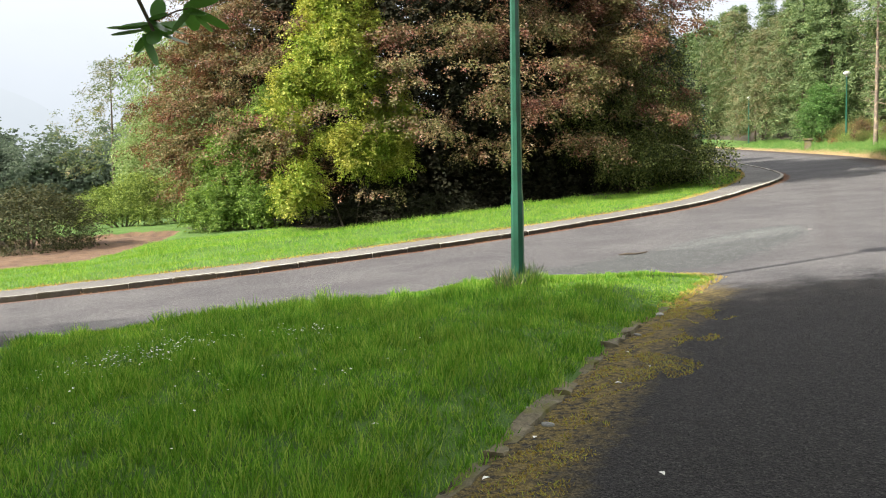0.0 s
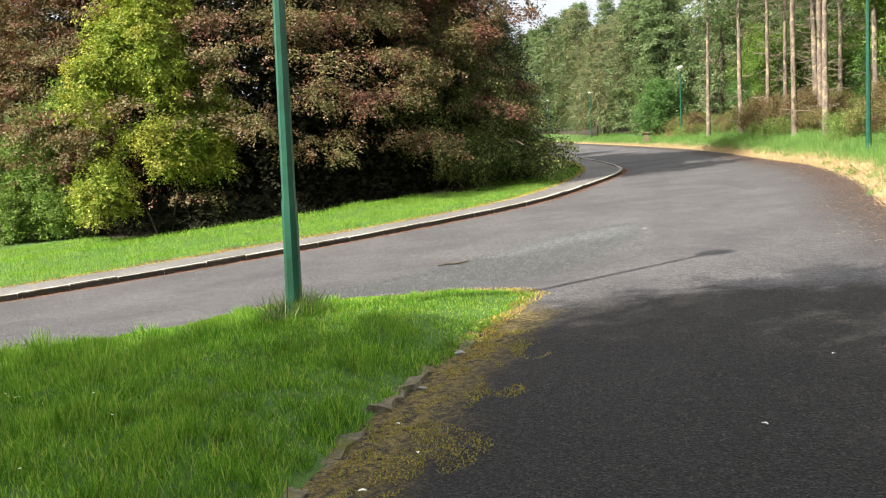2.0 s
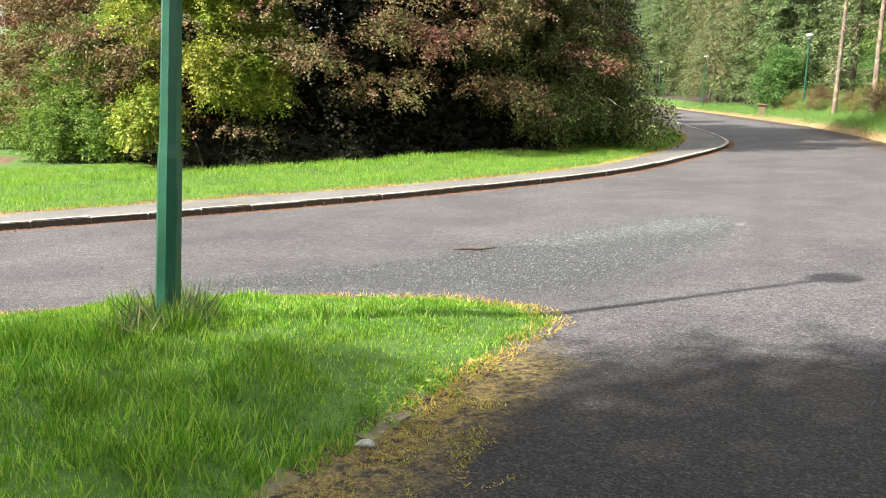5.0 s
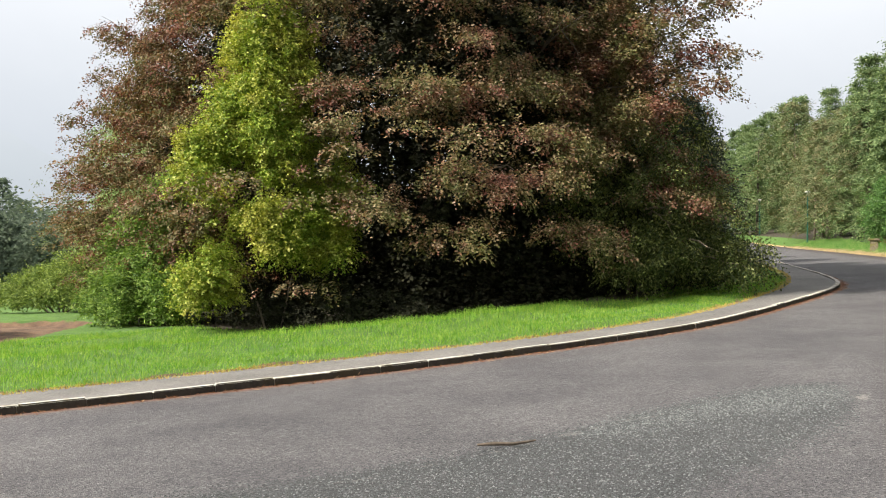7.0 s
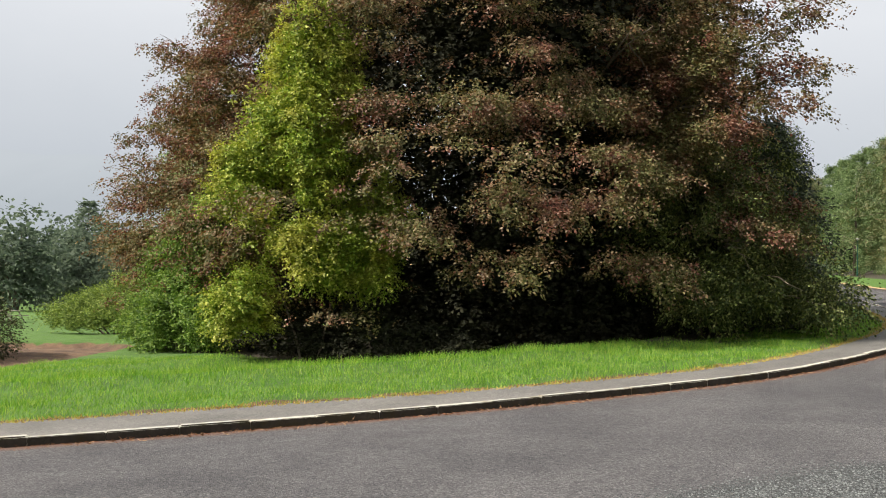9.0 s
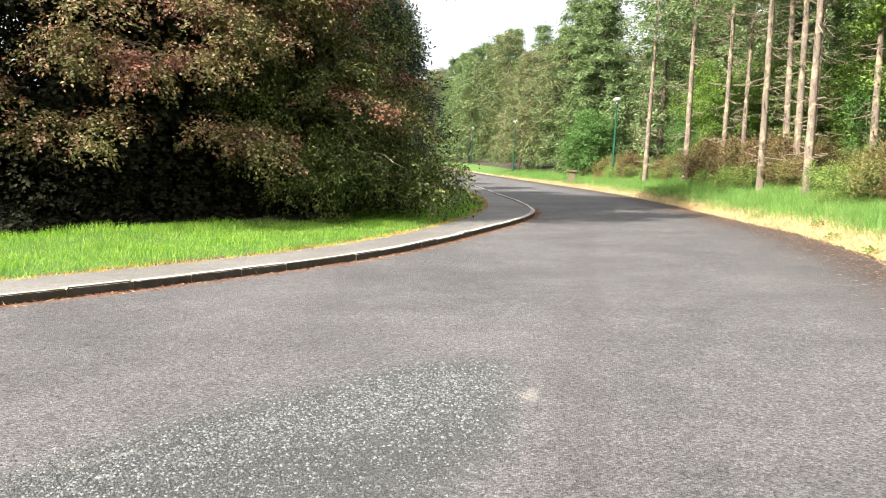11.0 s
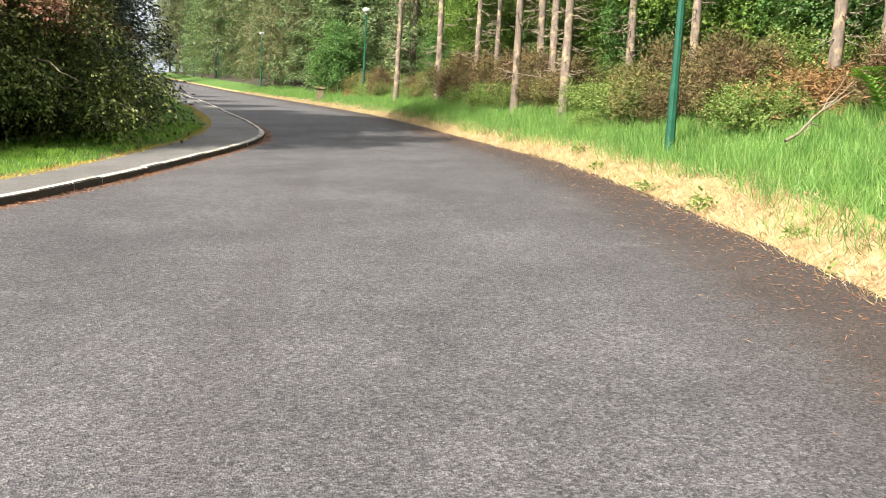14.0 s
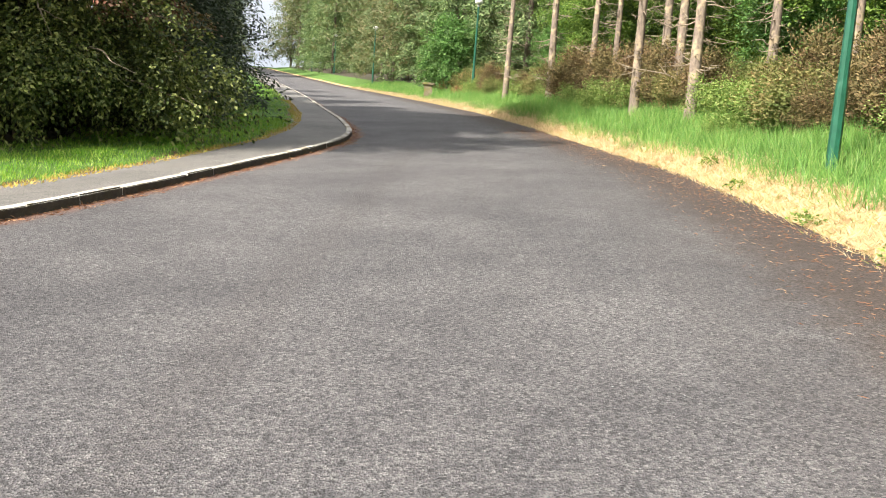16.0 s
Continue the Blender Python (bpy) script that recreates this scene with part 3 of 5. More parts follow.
for k, lf, q in zip(kerb_line, left, inner):
    a = k + lf * 0.12
    for c in range(cross + 1):
        s = c / cross
        xy = a * (1 - s) + (q + unit(q - k) * 0.12) * s
        pv.append((*xy, float(grade(*xy)) + 0.095))
i, j = np.meshgrid(np.arange(n_k - 1), np.arange(cross), indexing="ij")
pf = np.stack([i * (cross + 1) + j, (i + 1) * (cross + 1) + j, (i + 1) * (cross + 1) + j + 1, i * (cross + 1) + j + 1], -1).reshape(-1, 4)
pavement = new("pavement", mesh_from("pavement", pv, pf, PATH, True))
tagged(pavement, "narrow grey asphalt footway behind the kerb", "pavement", kind="structure")


def kerb_block(length, width, height, cut):
    bm = bmesh.new()
    bmesh.ops.create_cube(bm, size=1)
    bmesh.ops.scale(bm, vec=(length, width, height), verts=bm.verts)
    bmesh.ops.translate(bm, vec=(0, 0, height / 2 - 0.14), verts=bm.verts)
    bmesh.ops.bevel(bm, geom=[e for e in bm.edges if all(v.co.z > 0 for v in e.verts)], offset=cut, segments=2, affect="EDGES")
    me = bpy.data.meshes.new("kerb_stone")
    bm.normal_update()
    # the long faces take the darker stone, the rest the pale one
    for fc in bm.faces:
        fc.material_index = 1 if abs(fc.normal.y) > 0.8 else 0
    bm.to_mesh(me)
    bm.free()
    me.materials.append(KERBSTONE)
    me.materials.append(KERBFACE)
    return me


kerb = thing("kerb", (0, 0, 0), "row of weathered concrete kerb stones along the road", "kerb", kind="structure")
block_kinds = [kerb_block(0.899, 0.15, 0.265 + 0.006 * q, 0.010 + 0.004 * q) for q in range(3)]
for q in range(n_k - 1):
    m_ = (kerb_line[q] + kerb_line[q + 1]) / 2
    d_ = kerb_line[q + 1] - kerb_line[q]
    nrm_ = np.array([-d_[1], d_[0]]) / np.hypot(*d_)
    c_ = m_ + nrm_ * (0.07 + rng.uniform(-0.003, 0.003))
    z0, z1 = float(grade(*kerb_line[q])), float(grade(*kerb_line[q + 1]))
    ob = new("kerb_stone", block_kinds[q % 3])
    ob.parent = kerb
    ob.rotation_euler = (rng.uniform(-0.04, 0.04), -math.atan2(z1 - z0, np.hypot(*d_)), math.atan2(d_[1], d_[0]) + rng.uniform(-0.012, 0.012))
    ob.location = (c_[0], c_[1], (z0 + z1) / 2 + rng.uniform(-0.005, 0.004) - 0.012)


# ---- hills in the mist ----
def hill(name, pts, depth, mat):
    """A long misty ridge: crest points (x, z) at the distance y, sloping toward and away."""
    xs = np.linspace(pts[0][0], pts[-1][0], 90)
    zs = np.interp(xs, [p[0] for p in pts], [p[1] for p in pts]) + 3.0 * np.sin(xs * 0.021) + 1.6 * np.sin(xs * 0.057 + 1)
    prof = np.linspace(-1, 1, 9)
    v = [(x, depth + 120 * s, -8 + (z + 8) * (1 - abs(s)) ** 0.8) for x, z in zip(xs, zs) for s in prof]
    i, j = np.meshgrid(np.arange(len(xs) - 1), np.arange(8), indexing="ij")
    f = np.stack([i * 9 + j, (i + 1) * 9 + j, (i + 1) * 9 + j + 1, i * 9 + j + 1], -1).reshape(-1, 4)
    ob = new(name, mesh_from(name, v, f, mat, True))
    return tagged(ob, "pale wooded hillside, the morning mist put in as a glow", "hill", kind="structure")


# mist painted as emitted colour, paler with height
def mist_glow_material(name, low, high, z0, z1):
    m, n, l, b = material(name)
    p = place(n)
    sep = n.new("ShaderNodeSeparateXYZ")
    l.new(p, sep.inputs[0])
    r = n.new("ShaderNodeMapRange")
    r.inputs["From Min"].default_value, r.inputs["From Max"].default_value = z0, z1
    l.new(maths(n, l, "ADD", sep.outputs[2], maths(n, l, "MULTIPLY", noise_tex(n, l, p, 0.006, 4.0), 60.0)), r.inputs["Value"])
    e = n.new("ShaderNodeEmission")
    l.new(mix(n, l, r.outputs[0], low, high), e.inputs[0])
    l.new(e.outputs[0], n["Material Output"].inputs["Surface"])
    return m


# an added ring round the view, glowing as misty slopes and pale sky
ring = np.linspace(radians(-70), radians(160), 70)
steps = np.linspace(0, 1, 10)
v = [((900 + 500 * s_) * math.cos(a), (900 + 500 * s_) * math.sin(a), -10 + 640 * s_ * (1 + 0.05 * math.sin(a * 9) + 0.03 * math.sin(a * 23))) for a in ring + radians(50) for s_ in steps]
i, j = np.meshgrid(np.arange(69), np.arange(9), indexing="ij")
f = np.stack([i * 10 + j, (i + 1) * 10 + j, (i + 1) * 10 + j + 1, i * 10 + j + 1], -1).reshape(-1, 4)
tagged(new("backdrop", mesh_from("backdrop", v, f, mist_glow_material("sky_mist_glow", (0.28, 0.31, 0.345), (0.49, 0.505, 0.53), 40, 420), True)), "added glowing ring coloured as misty valley slopes and pale sky", "backdrop", kind="structure")
hill("backdrop_ridge", [(-900, 150), (-520, 95), (-430, 62), (-390, 40), (-340, 26), (-250, 16), (-120, 0)], 420, mist_glow_material("misty_ridge_glow", (0.24, 0.27, 0.30), (0.36, 0.385, 0.41), 10, 130))
hill("backdrop_hillside", [(-140, 0), (-60, 50), (-10, 86), (60, 120), (200, 190), (420, 240)], 520, mist_glow_material("misty_hillside_glow", (0.30, 0.33, 0.34), (0.42, 0.44, 0.455), 20, 170))


# ---- trees ----
def limb(a, b, r0, r1, sag=0.0, steps=7, rnd=rng, wob=0.06):
    a, b = np.array(a, float), np.array(b, float)
    t = np.linspace(0, 1, steps)[:, None]
    p = a + (b - a) * t
    p[:, 2] += sag * np.sin(np.pi * t[:, 0])
    L = np.linalg.norm(b - a)
    p[1:-1] += rnd.normal(0, wob * L * 0.3, (steps - 2, 3))
    return np.c_[p, r0 + (r1 - r0) * t[:, 0]]


def local(v, at):
    return v - np.array(at)


def beech():
    r = np.random.default_rng(21)
    at = (-15.5, 40.5, up(-15.5, 40.5) - 0.1)
    tree = thing("copper_beech", at, "huge old copper beech with purple-brown leaves over the lawn", "tree")
    zs, ks = [0.0, 1.5, 5, 9, 12, 16, 19, 21, 22.5], [0.88, 0.95, 1.0, 0.91, 0.86, 0.78, 0.6, 0.4, 0.1]
    n = 520
    phi, z = r.uniform(np.pi * 0.83, np.pi * 2.17, n), 1.2 + 20.5 * r.uniform(0, 1, n) ** 0.95
    k = np.interp(z, zs, ks) * (1 + 0.17 * np.sin(3.1 * phi + z * 0.7) * np.sin(1.7 * z + phi * 2) + r.normal(0, 0.075, n))
    k = np.where(np.cos(phi) > 0, np.maximum(k, np.interp(z, [0, 5, 8, 12, 14.5, 19, 22], [0.7, 0.76, 0.79, 0.82, 0.88, 0.8, 0.4]) + r.normal(0, 0.06, n)), k)
    rx = np.where(np.cos(phi) < 0, 13.9, 10.5 - 2.1 * smooth(5.5, 7.5, z) * (1 - smooth(13.5, 16.0, z)))
    c = np.stack([at[0] + np.cos(phi) * rx * k, at[1] + np.sin(phi) * 9.6 * k, z], 1)
    # the skirt is open at the front right, where the shade under the crown shows
    open_ = np.where(c[:, 0] < -19, 0.5, np.where(c[:, 0] < -12, 1.2, 3.2 - 0.07 * (c[:, 0] + 12)))
    c = c[(c[:, 2] - 0.4 > open_)]
    w = unit(np.stack([(c[:, 0] - at[0]) / 13, (c[:, 1] - at[1]) / 9, 0.05 + 0 * c[:, 0]], 1))
    fill = blob(120, (-22.6, 34.2, 4.6), (4.6, 2.8, 5.2), -0.85, r, (0.75, 1.05))
    c, w = np.vstack([c, fill[0][fill[0][:, 2] > 0.4]]), np.vstack([w, fill[1][fill[0][:, 2] > 0.4]])
    # long outer boughs that break the outline
    tips = [(-2.3, 35, 10.9), (-2.3, 35, 9.0), (-2.7, 35, 8.2), (-3.4, 35, 11.6), (-3.9, 35, 12.1), (-3.9, 34.5, 9.9), (-4.0, 35, 7.5), (-4.3, 35, 12.6), (-3.2, 35.5, 9.4), (-30.5, 35.5, 8.9), (-31.5, 36, 6.2), (-28.5, 35, 12.4), (-29.5, 36, 10.5), (-25.5, 32.5, 1.5), (-24.2, 31.6, 2.2), (-26.5, 33, 3.2)]
    hub = np.array([at[0], at[1], 7.0])
    ext = []
    for tp in tips:
        tp = np.array(tp)
        for s in np.linspace(0.58, 0.95, 15):
            ext.append(hub + (tp - hub) * s + r.normal(0, 0.2, 3))
    ext = np.array(ext)
    p, d = boughs(c, w, 0.55, 0.15, 22, r)
    # great boughs that arch out of the crown and hang in flat fans
    fans, ways = [], []
    for q in range(195):
        a = r.uniform(np.pi * 0.86, np.pi * 2.14) if q < 150 else r.uniform(np.pi * 1.6, np.pi * 2.12)
        z0 = 2.6 + 17.5 * r.uniform() ** 0.9
        rad = np.interp(z0, zs, ks) * r.uniform(0.96, 1.1)
        o = np.array([at[0] + math.cos(a) * (13.7 if math.cos(a) < 0 else 10.3 - 1.6 * float(smooth(5.5, 7.5, z0)) * (1 - float(smooth(13.5, 16.0, z0)))) * rad, at[1] + math.sin(a) * 9.9 * rad, z0])
        if o[0] > -19 and o[2] < 3.3:
            continue
        out_ = np.array([math.cos(a), math.sin(a), 0.0])
        lat = np.array([-out_[1], out_[0], 0.0])
        wide, long_, hang = r.uniform(1.0, 1.9), r.uniform(1.4, 2.4), r.uniform(0.5, 1.1)
        tilt_ = r.uniform(-0.35, 0.35)
        for u in np.linspace(0, 1, 12):
            side = r.uniform(-1, 1) * wide * (1 - 0.75 * u)
            fans.append(o + out_ * long_ * (u - 0.65) + lat * side + np.array([0, 0, tilt_ * side + 0.5 - hang * u * u - 0.22 * abs(side)]))
            ways.append(out_ * 0.9 + lat * 0.5 * side / wide + np.array([0, 0, -0.45 * u]))
    pq, dq = boughs(np.array(fans), unit(np.array(ways)), 0.36, 0.14, 14, r)
    p, d = np.vstack([p, pq]), np.vstack([d, dq])
    pe, de = boughs(ext, unit(ext - hub), 0.32, 0.4, 26, r)
    p, d = np.vstack([p, pe]), np.vstack([d, de])
    v, f = sprays(p, d, 12, 0.38, 0.100, 0.064, 0.45, 0.6, r)
    child("crown", mesh_from("crown", local(v, at), f, BEECH), tree, "copper and purple-brown leaves")
    # filler leaves whose dark colour stands for shade inside and below the crown
    shade = []
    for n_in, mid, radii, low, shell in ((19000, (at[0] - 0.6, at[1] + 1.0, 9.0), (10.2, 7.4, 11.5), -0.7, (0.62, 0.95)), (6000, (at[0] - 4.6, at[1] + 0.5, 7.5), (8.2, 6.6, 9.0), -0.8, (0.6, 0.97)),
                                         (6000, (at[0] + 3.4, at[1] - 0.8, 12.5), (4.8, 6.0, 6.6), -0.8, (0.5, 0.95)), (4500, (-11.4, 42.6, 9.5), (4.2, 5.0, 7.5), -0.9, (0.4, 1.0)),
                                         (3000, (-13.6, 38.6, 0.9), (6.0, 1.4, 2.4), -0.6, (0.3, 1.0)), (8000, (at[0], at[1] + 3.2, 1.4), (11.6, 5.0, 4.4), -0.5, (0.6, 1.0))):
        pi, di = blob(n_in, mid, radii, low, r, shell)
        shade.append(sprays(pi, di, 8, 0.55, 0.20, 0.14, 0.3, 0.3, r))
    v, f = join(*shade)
    child("inner_crown", mesh_from("inner_crown", local(v, at), f, BEECH_SHADE), tree, "inner leaves coloured dark for the shade inside the crown")
    v, f = tubes([np.c_[np.array([[0, 0, -0.3], [0, 0, 0.2], [0.1, 0, 1.2], [0.1, 0.1, 3.5], [0, 0, 6], [0, 0, 12], [0, 0, 18]]), [1.0, 0.75, 0.6, 0.5, 0.45, 0.25, 0.05]]], 12)
    child("trunk", mesh_from("trunk", v, f, BARK, True), tree)
    ends = [(-3.9, 35.8, 8.7), (-3.9, 35.8, 10.2), (-4.9, 35.8, 10.9), (-9, 33, 5.5), (-19, 33, 11), (-25, 34, 9), (-29, 36, 8.5), (-28, 35.5, 12), (-8, 33.5, 13), (-22, 35, 16), (-4.6, 36.5, 7.5), (-7.2, 34.5, 10.2), (-12, 34, 12)]
    twigs = []
    for e in ends:
        z0 = 2.5 + 0.45 * e[2] * r.uniform(0.5, 1)
        paths = [limb((0, 0, z0 - at[2]), np.array(e) - at, 0.14, 0.012, 0.9, 12, r, 0.03)]
        for q in range(7):
            paths.append(limb(paths[0][5 + q % 6, :3], paths[0][min(11, 7 + q % 6), :3] + r.normal(0, 0.7, 3), 0.022, 0.006, 0.1, 5, r))
        v, f = tubes(paths[:1], 7)
        child("limb", mesh_from("limb", v, f, BARK, True), tree)
        twigs += paths[1:]
    v, f = tubes(twigs, 5)
    tagged(child("twigs", mesh_from("twigs", v, f, BARK, True), tree), kind="stuff")


def foliage_thing(name, at, lobes, mat, label, category, leaf, width, twig, per=9, stem=0.1, seed=1, droop=0.2, group="", spread=0.3, clump=10, stem_top=0.7, bark=None, floor=0.05):
    """A bush or a small tree: lobes of (dx, dy, dz, rx, ry, rz, boughs) round its base."""
    r = np.random.default_rng(seed)
    ob = thing(name, at, label, category, group)
    got, stems = [], []
    for dx, dy, dz, ax, ay, az, n in lobes:
        c, w = blob(n, (dx, dy, dz), (ax, ay, az), -0.75, r, (0.72, 1.05))
        keep = c[:, 2] > floor
        p, d = boughs(c[keep], w[keep], spread, 0.6, clump, r)
        got.append(sprays(p, d, per, twig, leaf, width, droop, 0.4, r))
        ci, wi = blob(max(30, n // 2), (dx, dy, dz), (ax, ay, az), -0.9, r, (0.2, 0.62))
        if ax > 0.5:
            got.append(sprays(ci, wi, 5, 0.3 * max(1, ax * 0.5), leaf * 1.9, width * 2.2, 0.2, 0.3, r))
        if len(lobes) < 14 or ax >= min(0.69, max(q[3] for q in lobes)):
            stems.append(limb((dx * 0.15, dy * 0.15, -0.15), (dx, dy, dz + az * (stem_top - 0.3)), stem, stem * 0.25, 0.0, 6, r))
    v, f = join(*got)
    child("foliage", mesh_from("foliage", v, f, mat), ob)
    v, f = tubes(stems, 7)
    child("stem", mesh_from("stem", v, f, bark or BARK, True), ob)
    return ob


def hanging(big, count, seed, lo, hi, tall, n, core=0.72):
    """Small hanging lobes over the skin of large ones, whose shaded cores stay."""
    r = np.random.default_rng(seed)
    out = []
    for dx, dy, dz, ax, ay, az in big:
        c, _ = blob(int(count * ax * az), (dx, dy, dz), (ax, ay, az), -0.7, r, (0.8, 1.12))
        for p in c:
            k = r.uniform(lo, hi)
            out.append((p[0], p[1], max(p[2], 0.3), k, k, k * tall * r.uniform(0.7, 1.3), n))
        out.append((dx, dy, dz, ax * core, ay * core, az * core, 60))
    return out


def conifer(name, at, h, spread, base, mat, label, seed, levels=22, round_=6, bare=False, r0=None, group="", leaf=0.30, crown_power=0.8, bark=None, per=9):
    r = np.random.default_rng(seed)
    ob = thing(name, at, label, "tree", group)
    r0 = r0 or h * 0.0135
    bend = r.normal(0, 0.012 * h, 2)
    pts = [(bend[0] * s * s, bend[1] * s * s, h * s - 0.25 * (s == 0), r0 * (1.3 if s == 0 else 1 + r.normal(0, 0.045)) * (1 - 0.9 * s)) for s in np.r_[np.linspace(0, 0.5, 22), np.linspace(0.56, 1, 6)]]
    v, f = tubes([pts], 9)
    child("trunk", mesh_from("trunk", v, f, bark or BARK, True), ob)
    at_, way_, br = [], [], []
    for z in np.linspace(base * h, h * 0.985, levels):
        s = z / h
        L = spread * min(1.0, ((1 - s) / (1 - base)) ** crown_power + 0.04) * r.uniform(0.75, 1.15)
        ph = r.uniform(0, 6.28)
        for q in range(round_):
            a = ph + q * 6.283 / round_ + r.normal(0, 0.2)
            l_ = L * r.uniform(0.6, 1.15)
            d = np.array([math.cos(a), math.sin(a), 0.0])
            o = np.array([bend[0] * s * s, bend[1] * s * s, z])
            tip = o + d * l_ + np.array([0, 0, -0.28 * l_ + 0.25 * s * l_])
            for u in np.linspace(0.3, 1, 4):
                at_.append(o + (tip - o) * u + r.normal(0, 1, 3) * np.array([0.09, 0.09, 0.03]) * l_)
                way_.append(d + r.normal(0, 0.38, 3) + np.array([0, 0, -0.18]))
            if bare or q == 0:
                br.append(limb(o, o + (tip - o) * 0.9, 0.025, 0.006, 0, 3, r))
    v, f = sprays(np.array(at_), np.array(way_), per, 0.18 * spread + 0.2, leaf, leaf * 0.3, 0.3, 0.8, r)
    child("crown", mesh_from("crown", v, f, mat), ob)
    if bare:
        for _ in range(60):
            z = r.uniform(0.8, base * h + 1.5)
            a = r.uniform(0, 6.28)
            l_ = r.uniform(0.4, 1.7) * (0.5 + 0.5 * z / (base * h))
            d = np.array([math.cos(a), math.sin(a), r.uniform(-0.35, 0.15)])
            o = np.array([bend[0] * (z / h) ** 2, bend[1] * (z / h) ** 2, z])
            br.append(limb(o, o + d * l_, 0.02, 0.005, -0.08 * l_, 4, r, 0.15))
            for _ in range(2):
                m_ = o + d * l_ * r.uniform(0.4, 0.8)
                br.append(limb(m_, m_ + (d + r.normal(0, 0.6, 3)) * l_ * 0.4, 0.008, 0.003, 0, 3, r))
    v, f = tubes(br, 4)
    tagged(child("bough", mesh_from("bough", v, f, DEADWOOD), ob), kind="stuff")
    return ob


def stand(ob, x, y, turn=0.0, size=1.0, sink=0.05, tilt=0.0):
    return copy_thing(ob, pose(x, y, up(x, y) - sink, tilt, 0, turn) @ Matrix.Scale(size, 4))


def wood_tree(ob, height, x, y, turn, size):
    """Stand a tree whose top keeps under the falling line of the wood's edge."""
    off_road, verge, _ = edges(np.array([x]), np.array([y]))
    if off_road[0] < 5.0 and verge[0] < 3.0:
        return None
    az = math.degrees(math.atan2(0.4 - x, y - 8.0))
    top = float(np.interp(az, [-12, -5, -2, -0.3, 2.5, 4.7, 7, 8.5], [24, 17, 14.6, 13.3, 12, 10.8, 9.6, 9.2])) if y > 58 else 40
    for lx, ly in ((4.02, 71.0), (-3.95, 103.0), (-12.16, 143.0)):
        if y < ly + 1.5 and abs(az - math.degrees(math.atan2(0.4 - lx, ly - 8.0))) < math.degrees(math.atan2(4.3 if y > 60 else 3.0, y - 8.0)):
            return None
    room = 1.8 + math.tan(radians(top)) * math.hypot(x - 0.4, y - 8) - up(x, y)
    return stand(ob, x, y, turn, max(0.3, min(size, room / height) * (1.0 if y > 118 else 0.78 + 0.24 * ((x * 7.31 + y * 3.77) % 1.0))), 0.2)


beech()

# golden tree before the beech, with green growth at its foot
gx0, gy0 = -16.2, 31.4
gz0 = up(gx0, gy0)
def golden_lobes():
    """Many small hanging lobes that fill the outline of three leaning columns."""
    r = np.random.default_rng(311)
    hs, left_, right_ = [0.8, 1.7, 3, 5, 6.3, 7.5, 9, 10.2, 11], [-2.0, -2.9, -3.3, -3.1, -2.4, -1.75, -1.5, -0.9, -0.4], [2.2, 2.6, 2.7, 2.2, 1.5, 1.0, 0.65, 0.25, -0.1]
    out = []
    while len(out) < 62:
        z = 0.9 + 9.0 * r.uniform() ** 1.15
        a, b = np.interp(z, hs, left_), np.interp(z, hs, right_)
        t = r.uniform(-1, 1)
        side = (a + b) / 2 + t * (b - a) / 2 * 0.96
        if abs(side + 1.35) < 0.45 and 1.8 < z < 5.8 or z < 2.3 and side > -1.0 or z < 1.5 and side > -2.0:
            continue
        fore = 0.5 + 1.2 * (1 - t * t) * r.uniform(0.2, 1.0) - 0.35 * (abs(side + 1.35) < 0.7)
        k = r.uniform(0.28, 0.68) * (0.75 + 0.25 * (z < 7))
        out.append((side * 0.857 + fore * 0.515, side * 0.515 - fore * 0.857, z, k, k, k * r.uniform(1.1, 1.7), int(40 * k)))
    # the shaded core behind them
    for side, z, rx, rz in ((-1.9, 3.4, 0.7, 1.6), (0.9, 3.4, 0.8, 1.8), (-0.4, 7.0, 0.65, 2.0)):
        out.append((side * 0.857 - 0.4, side * 0.515 + 0.7, z, rx, 0.6, rz, 30))
    return out


foliage_thing("golden_tree", (gx0, gy0, gz0), golden_lobes(), GOLD, "tall yellow-green golden-leaved tree growing against the beech", "tree", 0.088, 0.058, 0.24, 10, 0.04, 31, 0.45, spread=0.22, clump=12)
foliage_thing("green_shrub", (-21.8, 31.3, up(-21.8, 31.3)), hanging([(-1.5, 0.4, 0.8, 1.2, 0.8, 0.9), (0.2, 0, 1.0, 1.3, 0.8, 1.2), (1.6, -0.2, 1.3, 1.0, 0.8, 1.3), (0.6, 0.4, 3.0, 1.1, 0.8, 1.6), (-0.9, 0.8, 2.6, 1.0, 0.8, 1.5), (1.6, 0.6, 4.6, 0.8, 0.7, 1.4)], 13, 321, 0.16, 0.34, 1.3, 7), GREEN,
              "fresh green leafy growth at the beech's foot", "shrub", 0.09, 0.055, 0.28, 9, 0.02, 32, spread=0.18)
# added low filler, coloured as the shadow at the golden tree's foot
foliage_thing("shade_filler_shrub", (-15.6, 32.1, up(-15.6, 32.1)), [(-2.0, 0, 0.5, 1.6, 0.6, 0.9, 70), (0.4, 0, 0.6, 1.7, 0.6, 1.0, 75), (2.8, 0.6, 0.5, 1.5, 0.6, 0.8, 60)], BEECH_SHADE,
              "added near-black undergrowth standing for the shade below the beech", "shrub", 0.10, 0.06, 0.3, 9, 0.03, 33)
